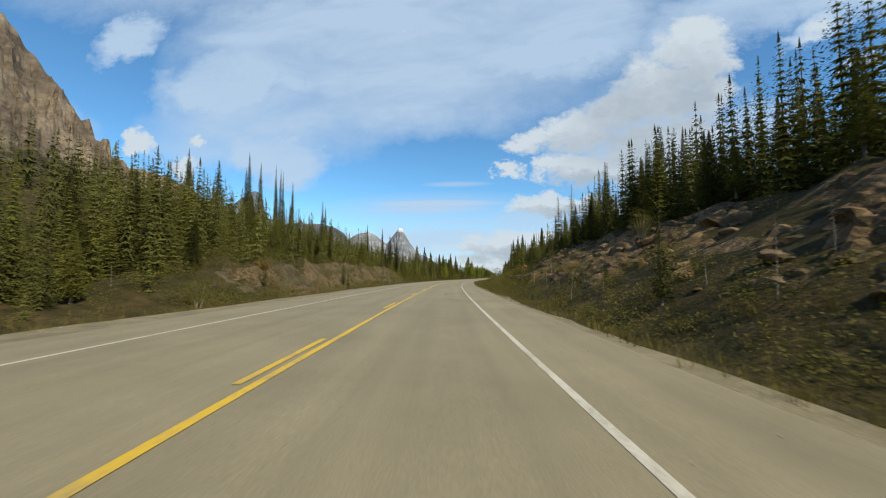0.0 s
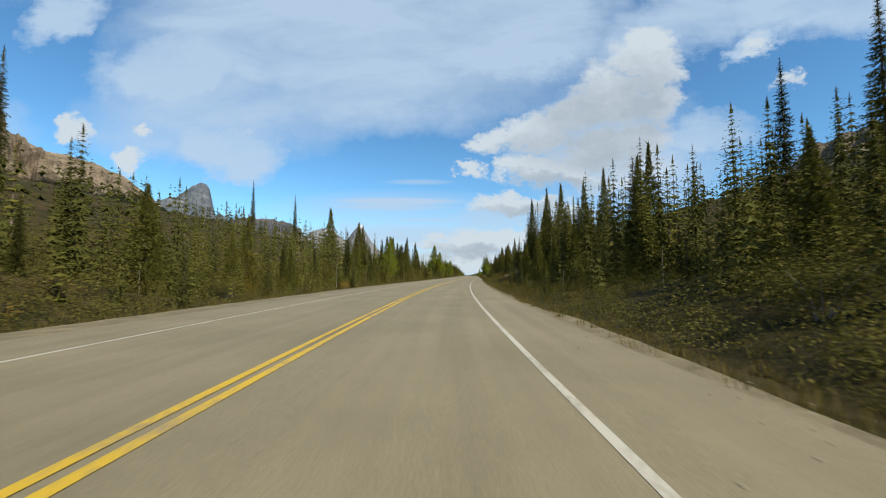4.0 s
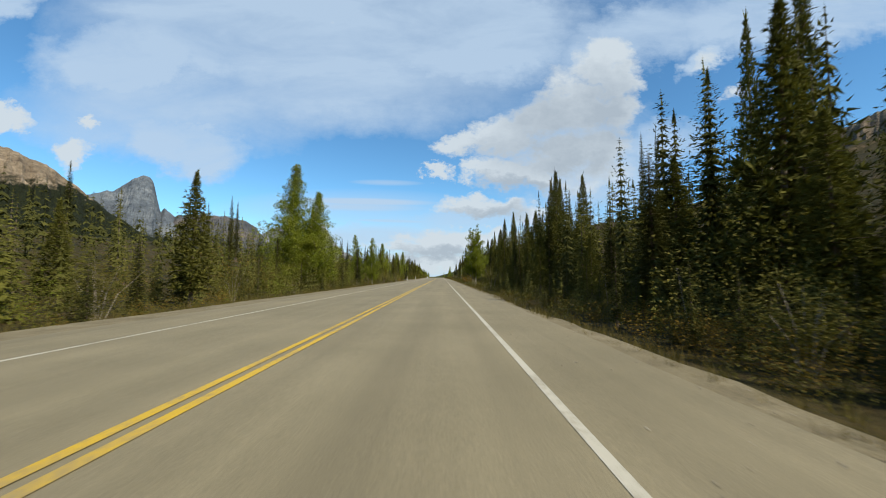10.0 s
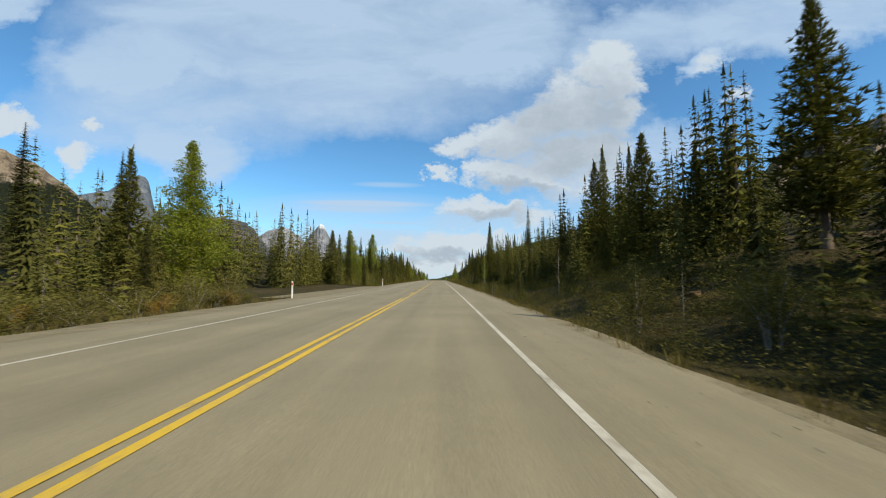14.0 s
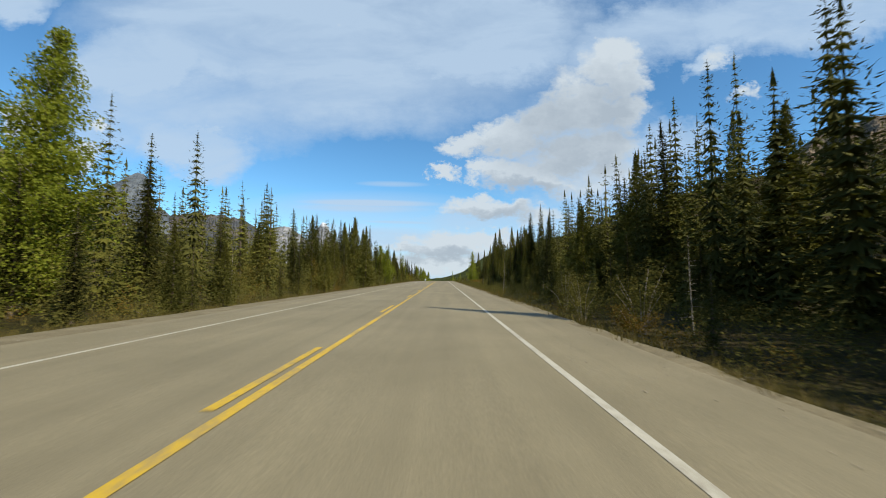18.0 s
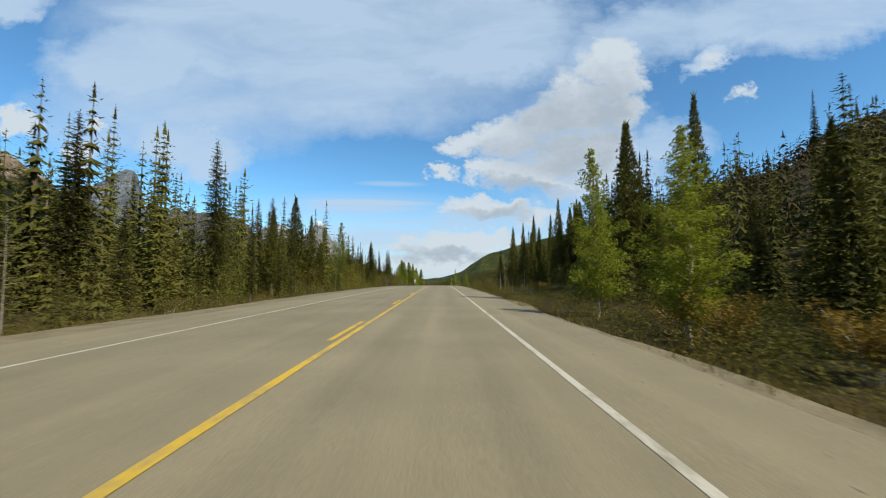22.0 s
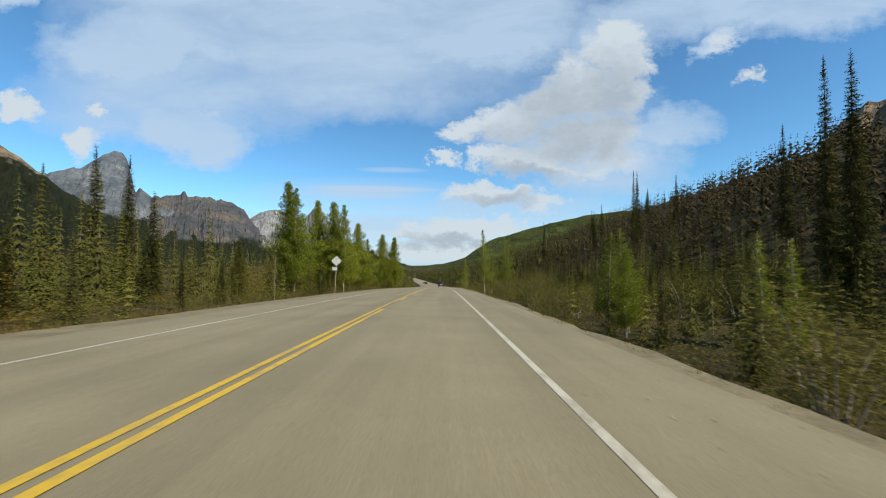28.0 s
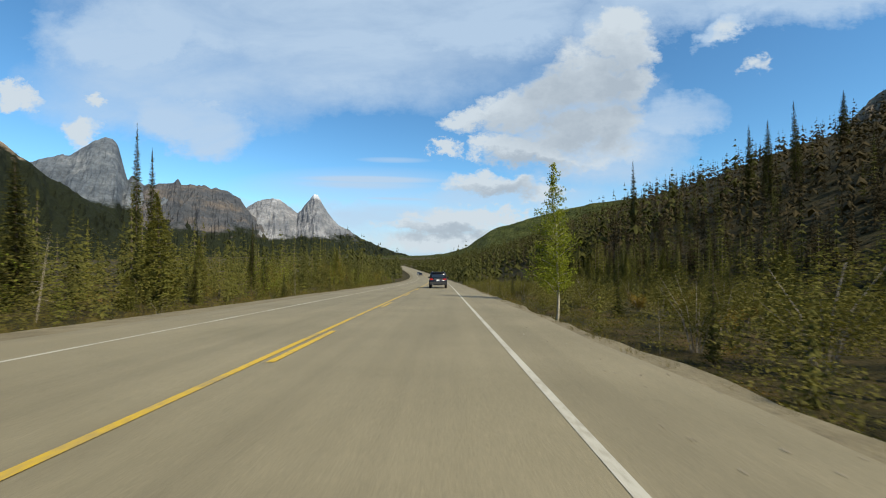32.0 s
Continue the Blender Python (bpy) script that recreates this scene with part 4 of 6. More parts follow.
rng = np.random.RandomState(77)
SPRUCES = [spruce(10, 1.35, 11, 0.05, 0.27, 11), spruce(10, 1.15, 12, 0.08, 0.27, 10), spruce(10, 1.6, 13, 0.03, 0.27, 11), spruce(10, 0.85, 14, 0.12, 0.24, 10), spruce(10, 1.3, 15, 0.10, 0.26, 10)]
PINES = [pine(10, 1.8, 21, 0.14), pine(10, 1.55, 22, 0.18), pine(10, 2.0, 23, 0.09), pine(10, 1.7, 24, 0.05)]
ASPENS = [aspen(10, 1.9, 31, 0.14, 20000), aspen(10, 1.7, 32, 0.10, 18000), aspen(10, 2.0, 33, 0.19, 50000, 5, "broad dense clump of aspens with several pale stems", None, 0.080, 120), aspen(10, 0.9, 34, 0.28, 4200),
          aspen(10, 1.45, 35, 0.22, 8500, 1, "slender aspen with a pale trunk and a narrow bright crown"), aspen(10, 2.05, 36, 0.07, 40000, 1, "broad bright aspen in full leaf down to the ground", None, 0.080, 120),
          aspen(10, 1.9, 37, 0.06, 40000, 2, "broad dark green poplar beside the road", POPLAR, 0.080, 120)]
SAPLINGS = [spruce(3, 0.62, 41, 0.03, 0.20, 7, 3, "young green spruce sapling in the roadside scrub"), spruce(3, 0.45, 42, 0.10, 0.22, 6, 3, "young green spruce sapling in the roadside scrub")]
for ob in SAPLINGS:
    ob.name = "spruce_sapling"
    ob["group"] = "spruce saplings"
SNAGS = [snag(4.5, 51), snag(3.2, 52), snag(6.0, 53)]
OLIVE_LABEL = "olive green willow shrub among dry grass"
BUSHES = [shrub(1.9, 1.1, 61, WILLOW, OLIVE_LABEL), shrub(1.4, 1.1, 62, WILLOW, OLIVE_LABEL),
          shrub(2.6, 1.3, 63, WILLOW, "tall olive green willow shrub", 1400), shrub(1.3, 1.0, 64, RUST, "orange autumn shrub at the roadside"),
          shrub(0.8, 0.9, 65, WILLOW, "low olive green shrub among dry grass", 560)]
for k, ob in enumerate(SPRUCES + PINES + ASPENS + SAPLINGS + SNAGS + BUSHES):
    # the first of each kind stands behind the start of the drive
    ob.location = spot(-186 + 1.6 * k, (-1) ** k * (16 + 3 * (k % 3)))

TAKEN = []


def free(s, u, gap):
    if -92 < s < -60 and 9.4 < u < 16:
        return False  # open ground before the sign
    for a, b in TAKEN:
        if abs(a - s) < gap and (a - s) ** 2 + (b - u) ** 2 < gap * gap:
            return False
    TAKEN.append((s, u))
    return True


def tree_line(side, s):
    """Where the wood begins and how tall it stands there."""
    if side > 0:
        edge = float(np.interp(s, [-140, -70, -40, -20, 0, 42, 48, 66, 88, 130, 200, 300, 340, 398, 405, 426, 432, 480, 640], [21, 18.5, 15, 13.5, 12.5, 13.5, 21, 21, 12.5, 11.5, 14, 13.5, 15.5, 17, 22, 21.5, 17.5, 25, 28]))
        tall = float(np.interp(s, [-140, -70, -60, -30, -10, 20, 44, 50, 66, 78, 100, 130, 160, 220, 246, 264, 272, 290, 325, 350, 375, 388, 440, 458, 485, 640], [10, 9, 7.5, 7.0, 10, 13.5, 13.5, 11, 11, 12.5, 12.5, 11, 10.5, 10.5, 9.5, 9.5, 12, 12.5, 11.5, 9, 9.5, 12, 10.5, 8, 5.8, 5.5]))
    else:
        edge = float(np.interp(s, [-140, -100, -50, -20, 0, 60, 200, 300, 430, 500, 640], [12.5, 16, 15.5, 12.5, 11.5, 11, 12, 11, 11, 11.5, 11]))
        tall = float(np.interp(s, [-140, -90, -30, 30, 80, 92, 100, 122, 135, 155, 200, 250, 290, 325, 355, 395, 450, 475, 530, 640], [8.0, 7.6, 7.4, 8.5, 9.5, 9.0, 5.8, 5.8, 7.5, 8.0, 8.3, 10.2, 9.6, 10.2, 10.6, 10.6, 10.0, 8.2, 6.6, 6.4]))
    return edge, tall


HERO_KINDS = {"s": SPRUCES, "p": PINES, "a": [ASPENS[0], ASPENS[1]], "n": [SPRUCES[3]], "c": [ASPENS[2]], "t": [ASPENS[3]], "l": [ASPENS[4]], "b": [ASPENS[5]], "d": [ASPENS[6]]}


def stand(rows):
    """Marked trees: kind, way along, place across, height of the top above the road."""
    for kind, s, u, top in rows:
        pool = HERO_KINDS[kind]
        h = top - float(land(s, u))
        if free(s, u, 0.8):
            placed(pool[rng.randint(len(pool))], s, u, h / 10, rng.uniform(0, 6.28), 0.12, (0.95 if kind == "c" else 1.2 if kind == "b" else min(1.15, 11.5 / h)) * rng.uniform(0.92, 1.15), rng.normal(0, 0.01))


stand([("s", -74, 35, 22.4), ("s", -71, 33.5, 24), ("s", -48, 42, 25.3), ("s", -39, 36, 19.8), ("s", -35, -15.4, 11.7), ("s", -34, -50, 31), ("s", -32, -14.4, 10.7),
       ("s", -29, 46, 28.5), ("n", -27, -50, 32.7), ("s", -25, 28.4, 17.5), ("n", -20, -53, 34), ("s", -21, 40.8, 21.9), ("s", -18, 29.4, 19.4), ("n", -18, -50, 30.5),
       ("s", -12, 27.7, 18.3), ("s", -11, -60, 31), ("s", -10, -43.6, 23.7), ("n", -6, -61, 37), ("p", -6, 45.7, 26), ("s", -4, -47.7, 26.9), ("s", 1, -62, 31), ("p", 6, 25.2, 17.5)])
stand([("p", 10, 25.4, 17.1), ("p", 27, 26.3, 19.8), ("p", 28, 19.4, 17.5), ("p", 29, -17.2, 11), ("p", 30, 23.7, 18.4), ("a", 31, -11.8, 8.9), ("p", 32, -23.7, 14.3), ("p", 32, 17.5, 17.6),
       ("p", 38, 15.6, 16.6), ("p", 44, 18.9, 15.6), ("n", 61, -56.8, 27.7), ("p", 61, -16.5, 9.8), ("p", 72.5, 24.2, 20.3), ("p", 74, 20.1, 17.8), ("p", 75, -20.7, 12.7), ("p", 79, -23.3, 13.2),
       ("s", 79.5, 33.7, 20.8), ("p", 81, -18, 11.1), ("s", 81, 17.1, 13.5), ("s", 83, -31.5, 14.5), ("p", 86, -33, 17.7), ("p", 90, 21.2, 16.1), ("p", 93, -16.7, 12.5)])
stand([("s", 94, -60, 30), ("p", 98, -20.5, 14.7), ("p", 105, 18.1, 14.8), ("p", 110, -11.1, 7.2), ("p", 116, 24.5, 20.5), ("p", 128, 16.7, 11.7), ("b", 134.5, -12.2, 11.7),
       ("p", 132.5, 15.4, 13.2), ("b", 134, -15.0, 14.7), ("p", 137, -13.3, 10.1), ("p", 138, 17.2, 13.7), ("s", 150, -10.5, 6.9), ("p", 150, 15.5, 11.0), ("p", 151, 19.8, 16.8), ("a", 154, -8.9, 7.9),
       ("s", 155, -60, 21), ("a", 156, -11.6, 8.6), ("s", 156, -16.4, 8.5), ("p", 159.5, 13.6, 11.5), ("s", 159, 15.5, 10.3), ("s", 169, 43.4, 31)])
stand([("c", 167, 8.8, 12.2), ("s", 174, 29.9, 20), ("s", 179, -12.4, 8.2), ("s", 179, 51.6, 37), ("p", 180, 18.9, 16), ("s", 181, -45, 19), ("s", 192, -52, 22.6), 
       ("s", 199, -62, 22), ("s", 201, -24, 11.2), ("s", 203, -19.4, 10), ("b", 203, -14.7, 10.9), ("p", 216, 31.3, 17.1), ("p", 219, 19.9, 15.8), ("p", 229, 27.4, 19.4), ("s", 249, 18.2, 14.7),
       ("b", 258.5, -15.5, 11.5), ("p", 271, 14, 14.6), ("s", 273, -11.7, 9.4), ("s", 274, -14.8, 10.5), ("s", 274, 18.8, 12.6), ("t", 258, 11.2, 6.4)])
stand([("s", 275, -22.5, 12.1), ("s", 275, -17.3, 11.6), ("b", 281.2, -15.9, 13.3), ("s", 297, 17.2, 9.8), ("p", 302, 29.6, 17.7), ("s", 322, 17.4, 11.6), ("s", 324, -20.2, 11.4), ("p", 325, -9.6, 9), ("s", 326, -28.9, 14.1),
       ("s", 329, 16.3, 12.1), ("p", 330, -12.3, 11.2), ("s", 330.5, 18.2, 13.6), ("s", 333, -19.6, 12.4), ("s", 339, 15.7, 9), ("p", 341, -16.9, 11.9), ("b", 354.6, -10.8, 7.7), ("s", 354, -17.4, 14.9),
       ("b", 358, -11.9, 9.0), ("p", 350, -15, 11.6), ("s", 350, -18, 12.9), ("p", 348.6, -18.6, 12.0), ("s", 346, -16, 11), ("s", 351.5, -14, 9.6), ("s", 344.5, -14, 10.3), ("s", 347, -13, 12.2), ("s", 339.5, -17.2, 12.3), ("p", 339, -15, 10.8), ("s", 337.6, -18.4, 11.6),
       ("s", 355.5, 20.6, 12.2), ("s", 353.8, 19.8, 11.1), ("p", 352, 21, 11.4), ("s", 349.5, 18.6, 11.2), ("s", 347, 17.4, 11.0), ("s", 347, 19.6, 10.9), ("s", 345.8, 18.4, 10.0), ("p", 343.5, 16.6, 8.2), ("s", 333.5, 15.6, 10.3), ("p", 332, 17, 9.8), ("p", 344, 18.2, 11.6), ("s", 341, 18.8, 12.0), ("p", 337.5, 17.4, 10.2), ("s", 361.5, 14.2, 10.6), ("s", 356, 19.5, 11.6), ("a", 364, 9.4, 6.3), ("p", 373, 39.3, 22.9), ("p", 384, 22.6, 16.5), ("p", 386, 18.2, 14.9)])
stand([("a", 373, 10.2, 8.6), ("p", 391, 20.1, 16.8), ("s", 391, 58.6, 35.9), ("s", 392, -12.7, 8.1), ("s", 394, -17.1, 9.7), ("s", 398, -17.2, 10.8), ("l", 409.4, -12.3, 9.8), ("s", 415, 62, 32), ("s", 426, -54.7, 21.7),
       ("p", 432, 33.4, 21.6), ("s", 433, 42.8, 23.9), ("s", 438, -18.9, 11), ("p", 438, 17.5, 12.6), ("p", 444, 23.4, 16.3), ("s", 450.5, -22.1, 12.7), ("p", 451, 35.4, 20.4), ("s", 453, -11, 9.2),
       ("s", 452, 16.9, 9.4), ("s", 456, 23.7, 14.3), ("p", 458, 38.3, 23.4), ("s", 471, -13.8, 10.8), ("s", 475, -53, 23.2)])
stand([("a", 527.5, -13.6, 11.8), ("b", 530, -14.6, 12.9), ("a", 537, -10.6, 11.8), ("b", 539.5, -12, 12.6), ("b", 541, -15, 13.2), ("b", 549, -11.2, 11.1), ("l", 554, 9.8, 10.7), ("s", 586, 51, 30.3), ("s", 588, 62.9, 29.8), ("b", 575.5, -11.6, 12.7),
       ("b", 576.7, -9.4, 12.1), ("s", 591, 54.3, 31.5), ("l", 594, 8.7, 8.1), ("s", 644, 66.6, 33.4), ("s", 648, 64.8, 31.4), ("s", 655, 66.9, 33.2), ("s", 663, 95.4, 44.4), ("s", 672, 51.2, 30.8), ("l", 568.2, 15.6, 11.2), ("l", 563.5, 14.9, 10.5),
       ("n", 616, -31, 18.1), ("n", 618, -30.8, 16.2), ("s", 524, -32.2, 15.0), ("s", 526, -30.5, 14.4), ("n", 558, -12.2, 8.3), ("s", 555.5, -12.6, 6.6), ("s", 553, -13.4, 6.8), ("d", 565, -12.0, 10.3)])
stand([("p", 50, -16, 9.6), ("p", 60.5, -18, 10.9), ("p", 55, -14.6, 8.6), ("s", 46, -17, 9.6), ("p", 65, -15.2, 9.2), ("p", 70, -17, 10.2), ("s", 178, 24.5, 14.5), ("s", 181, 25, 15), ("p", 176, 24.5, 14.6), ("s", 183, 23, 15.5), ("s", 174, 23, 13.5), ("p", 179, 27.5, 16), ("s", 172, 20, 12.5), ("s", 514, 31.1, 18.4), ("s", 511, 30, 17.3), ("s", 530, 41.7, 19.5)])

# front rows, tree by tree
COUNT = {"spruce": 90, "pine": 70}
for side in (-1, 1):
    for row in range(2):
        s = -146.0 + row
        while s < 640:
            edge, tall = tree_line(side, s)
            u = side * (edge + row * 2.9 + rng.uniform(-0.8, 1.6))
            h = tall * rng.uniform(0.5, 1.08) * (0.62 if row == 0 else 1.0)
            name = "spruce" if rng.rand() < (0.30 if side > 0 and s < 180 else 0.60) else "pine"
            if not (side < 0 and (202 < s < 243 and u > -19 or 158 < s < 180)) and COUNT[name] < 298 and free(s, u, 1.35):
                few = SPRUCES if name == "spruce" else PINES
                COUNT[name] += 1
                placed(few[rng.randint(len(few))], s, u, h / 10, rng.uniform(0, 6.28), 0.15, rng.uniform(0.95, 1.35), rng.normal(0, 0.015))
            s += rng.uniform(4.2, 10.5)
# saplings, dead stems and shrubs on the verge
for side in (-1, 1):
    s = -146.0
    while s < 670:
        edge, tall = tree_line(side, s)
        u = side * rng.uniform(9.0, edge + 0.5)
        if not (side < 0 and 202 < s < 243) and free(s, u, 0.8):
            placed(SAPLINGS[rng.randint(2)], s, u, rng.uniform(0.45, 1.25), rng.uniform(0, 6.28), 0.05, rng.uniform(0.9, 1.4))
        s += rng.uniform(5, 17)
    s = -146.0
    while s < 670:
        edge, tall = tree_line(side, s)
        u = side * rng.uniform(9.5, edge + 1.5)
        if not (side < 0 and 202 < s < 243) and free(s, u, 0.7):
            placed(SNAGS[rng.randint(3)], s, u, rng.uniform(0.5, 1.0) * (0.45 if s < -20 else 0.8), rng.uniform(0, 6.28), 0.05, 1.0, rng.normal(0, 0.05))
        s += rng.uniform(6, 18) if side > 0 else rng.uniform(10, 28)
    s = -146.0
    while s < 670:
        edge, tall = tree_line(side, s)
        u = side * (7.3 + (edge - 7.0) * rng.rand() ** 1.3)
        if not (side < 0 and 203 < s < 242) and free(s, u, 0.75):
            k = rng.choice(5, p=[0.27, 0.27, 0.16, 0.07, 0.23])
            placed(BUSHES[k], s, u, rng.uniform(0.65, 1.2) * (0.7 if abs(u) < 9 else 1.0), rng.uniform(0, 6.28), 0.05, rng.uniform(0.9, 1.3))
        s += rng.uniform(8.0, 22.0)
for s, u, k, size in ((441, 9.6, 2, 1.15), (443, 10.6, 2, 1.0), (440, 11.2, 3, 1.3), (428, 8.9, 3, 0.9), (176.4, 7.9, 3, 1.55), (186, 10.4, 0, 1.1), (150, 10.2, 2, 1.3), (148, 11.4, 2, 1.0),
                      (360, 10.5, 3, 1.2), (363, 9.6, 3, 1.3), (366, 10.4, 3, 1.1), (12, 9.0, 3, 0.9), (30, 9.4, 3, 0.7), (524, -9.8, 3, 0.9), (278, 8.6, 3, 0.9), (284, 8.9, 0, 1.1), (289, 9.6, 0, 1.2), (588, 12.5, 2, 1.2), (72, 9.2, 0, 1.0), (75, 10.6, 2, 0.9), (77, 8.4, 4, 1.2), (80, 9.8, 1, 1.1), (84, 8.6, 0, 0.8),
                      (87, 10.2, 2, 0.9), (91, 8.9, 1, 1.0), (96, 9.6, 0, 1.0), (-52, 9.4, 0, 1.1), (-47, 10.6, 2, 1.0), (-40, 9.0, 1, 1.1)):
    placed(BUSHES[k], s, u, size, rng.uniform(0, 6.28), 0.05, 1.15)

# willows in autumn colour below the tall pines, and the willow band across the road from them
band = np.random.RandomState(404)
for s, u, k, size in ((430, 10.2, 2, 0.85), (431.5, 9.7, 3, 1.45), (432.5, 11.0, 3, 1.6), (429, 11.0, 3, 1.35), (434, 10.4, 2, 0.9), (436, 9.4, 1, 1.1), (427, 10.2, 1, 1.0), (434.5, 12.2, 2, 1.0), (433, 9.0, 4, 1.1)):
    placed(BUSHES[k], s, u, size, band.uniform(0, 6.28), 0.05, 1.2)
for k in range(22):
    placed(BUSHES[(2, 0, 2)[k % 3]], 433 + 1.7 * k + band.uniform(-0.7, 0.7), band.uniform(-11.6, -9.4), band.uniform(0.85, 1.2), band.uniform(0, 6.28), 0.05, 1.2)


for k in range(26):
    s, u = rng.uniform(-126, -50), rng.uniform(9.4, 12.5)
    if free(s, u, 0.5):
        placed(SNAGS[k % 3], s, u, rng.uniform(0.28, 0.5), rng.uniform(0, 6.28), 0.05, 1.0, rng.normal(0, 0.04))


for k in range(14):
    s, u = band.uniform(404, 428), band.uniform(9.8, 15.5)
    if free(s, u, 0.6):
        placed(SNAGS[k % 3], s, u, band.uniform(0.35, 0.7), band.uniform(0, 6.28), 0.05, 1.0, band.normal(0, 0.05))
stand([("p", 436, 25, 15.0), ("p", 438, 27.5, 15.3), ("s", 435, 29, 15.2), ("p", 433, 30.5, 15.4), ("p", 421, 22.2, 15.2), ("p", 420, 24, 13.6), ("p", 418, 25, 14.2), ("p", 423, 26, 14.8), ("s", 416, 23, 11.0)])
stand([("p", 436, 21, 11.3), ("p", 437.5, 23, 12.4), ("s", 434.5, 19.6, 10.2), ("p", 440.5, 22.4, 13.8), ("p", 442, 20.4, 14), ("s", 436, -14.5, 7.3), ("s", 434.5, -14.8, 8.3), ("s", 439, -15.2, 7.6),
       ("n", -72, -39, 21.4), ("n", -62, -35, 24.2), ("s", -66, -38, 21.5), ("s", -69, -41, 20.5), ("n", -58, -38, 22.5), ("d", 539.5, -11.3, 11.5), ("l", 555.4, 10.8, 6.6), ("a", 491.2, -12.5, 7.4), ("a", 491.9, -11.2, 8.1), ("a", 493.7, -12.2, 8.2), ("l", 505, 12, 4.2), ("a", 503.4, 11.1, 3.0), ("l", 504.6, 10.6, 3.9), ("t", 495, 12, 2.6), ("t", 500, 15, 3.4)])

verge = np.random.RandomState(606)
for k in range(64):
    s, u = verge.uniform(60, 132) if k < 40 else verge.uniform(250, 345), verge.uniform(8.6, 11.8)
    if free(s, u, 0.7):
        placed(SAPLINGS[k % 2], s, u, verge.uniform(0.35, 0.85), verge.uniform(0, 6.28), 0.05, verge.uniform(0.8, 1.2))
for k in range(46):
    s, u = verge.uniform(158, 201), -verge.uniform(8.4, 11.6)
    if free(s, u, 0.6):
        placed(BUSHES[verge.choice(5, p=[0.34, 0.24, 0.12, 0.2, 0.1])], s, u, verge.uniform(0.6, 1.0), verge.uniform(0, 6.28), 0.05, verge.uniform(1.0, 1.4))
slope = np.random.RandomState(505)
for k in range(90):
    s, u = slope.uniform(462, 640), 9.0 + 17 * slope.rand() ** 1.2
    if free(s, u, 0.9):
        placed(BUSHES[slope.choice(5, p=[0.3, 0.2, 0.34, 0.06, 0.1])], s, u, slope.uniform(0.8, 1.5), slope.uniform(0, 6.28), 0.05, slope.uniform(0.9, 1.3))
for k in range(55):
    s, u = slope.uniform(462, 640), slope.uniform(11, 28)
    if free(s, u, 0.9):
        placed(SAPLINGS[k % 2], s, u, slope.uniform(0.6, 1.5), slope.uniform(0, 6.28), 0.05, slope.uniform(0.8, 1.2))


# the wood behind, joined
def wood(name, label, places, proto, mat):
    pv, pf = proto
    n = len(places)
    pl = np.asarray(places, np.float32)
    c, sn = np.cos(pl[:, 4]), np.sin(pl[:, 4])
    wide = pl[:, 3] * pl[:, 5]
    vx = pv[None, :, 0] * wide[:, None]
    vy = pv[None, :, 1] * wide[:, None]
    x = vx * c[:, None] - vy * sn[:, None] + pl[:, 0:1]
    y = vx * sn[:, None] + vy * c[:, None] + pl[:, 1:2]
    z = pv[None, :, 2] * pl[:, 3:4] + pl[:, 2:3]
    verts = np.stack([x, y, z], 2).reshape(-1, 3)
    faces = (pf[None] + (np.arange(n) * len(pv))[:, None, None]).reshape(-1, 3)
    return tagged(new(name, mesh_of(name, verts, faces, mat)), label, "trees", kind="stuff")


def trunk_tris(h, r, sides=4):
    v, q = tube([(0, 0, -0.3), (0, 0, h * 0.5), (0, 0, h)], [r, r * 0.6, r * 0.1], sides)
    return v, np.concatenate([q[:, :3], q[:, [0, 2, 3]]])


def scatter(n, s0, s1, u0, u1, tall, seed, bias=1.3, back=6.5):
    r = np.random.RandomState(seed)
    s = r.uniform(s0, s1, n)
    u = u0 + (u1 - u0) * r.rand(n) ** bias
    size = np.empty(n)
    for k in range(n):
        if s[k] < 700:
            side = 1 if u[k] > 0 else -1
            edge, t = tree_line(side, s[k])
            u[k] = side * max(abs(u[k]), edge + back + 3 * r.rand())
            size[k] = t + (tall - t) * min(1, max(0, (s[k] - 625) / 45)) if abs(u[k]) < 44 else tall
        else:
            size[k] = tall
    x, y, z = at(s, u)
    z = z + land(s, u) - 0.15
    return list(zip(x, y, z, size * r.uniform(0.5, 1.12, n), r.uniform(0, 6.28, n), r.uniform(0.9, 1.35, n)))


MID_A = layered(0.155, 0.03, 16, 11, 190, 0.042, 5, 0.8, 0.62)
MID_B = layered(0.135, 0.06, 16, 11, 190, 0.040, 6, 0.45, 0.62)
HILL = layered(0.150, 0.03, 14, 11, 80, 0.055, 9, 0.8, 0.62)
BACK = layered(0.160, 0.03, 9, 8, 60, 0.06, 12, 0.8, 0.7)
LOW = skirt_crown(0.18, 0.03, 6, 5, 7, 0.9)
YOUNG = [layered(0.19, 0.01, 10, 8, 90, 0.08, 75, 0.8), layered(0.165, 0.03, 10, 8, 90, 0.075, 76, 0.4)]
LIGHT_A = layered(0.146, 0.03, 26, 12, 760, 0.030, 71, 0.75, 0.55)
LIGHT_B = layered(0.128, 0.05, 26, 12, 760, 0.028, 72, 0.4, 0.55)
near_mid = scatter(900, -150, 690, -14, -27, 8, 1, 1.3, 3.5) + scatter(780, -150, 690, 14, 27, 8, 2, 1.3, 3.5)
back_mid = scatter(650, -150, 690, -26, -46, 8, 21) + scatter(560, -150, 690, 26, 46, 8, 24) + scatter(330, 230, 460, 22, 62, 10, 29, 1.0, 6.0)
start_mid = scatter(260, -150, -20, -24, -60, 8, 23)
hill_mid = scatter(1200, 440, 690, 24, 80, 7, 22)
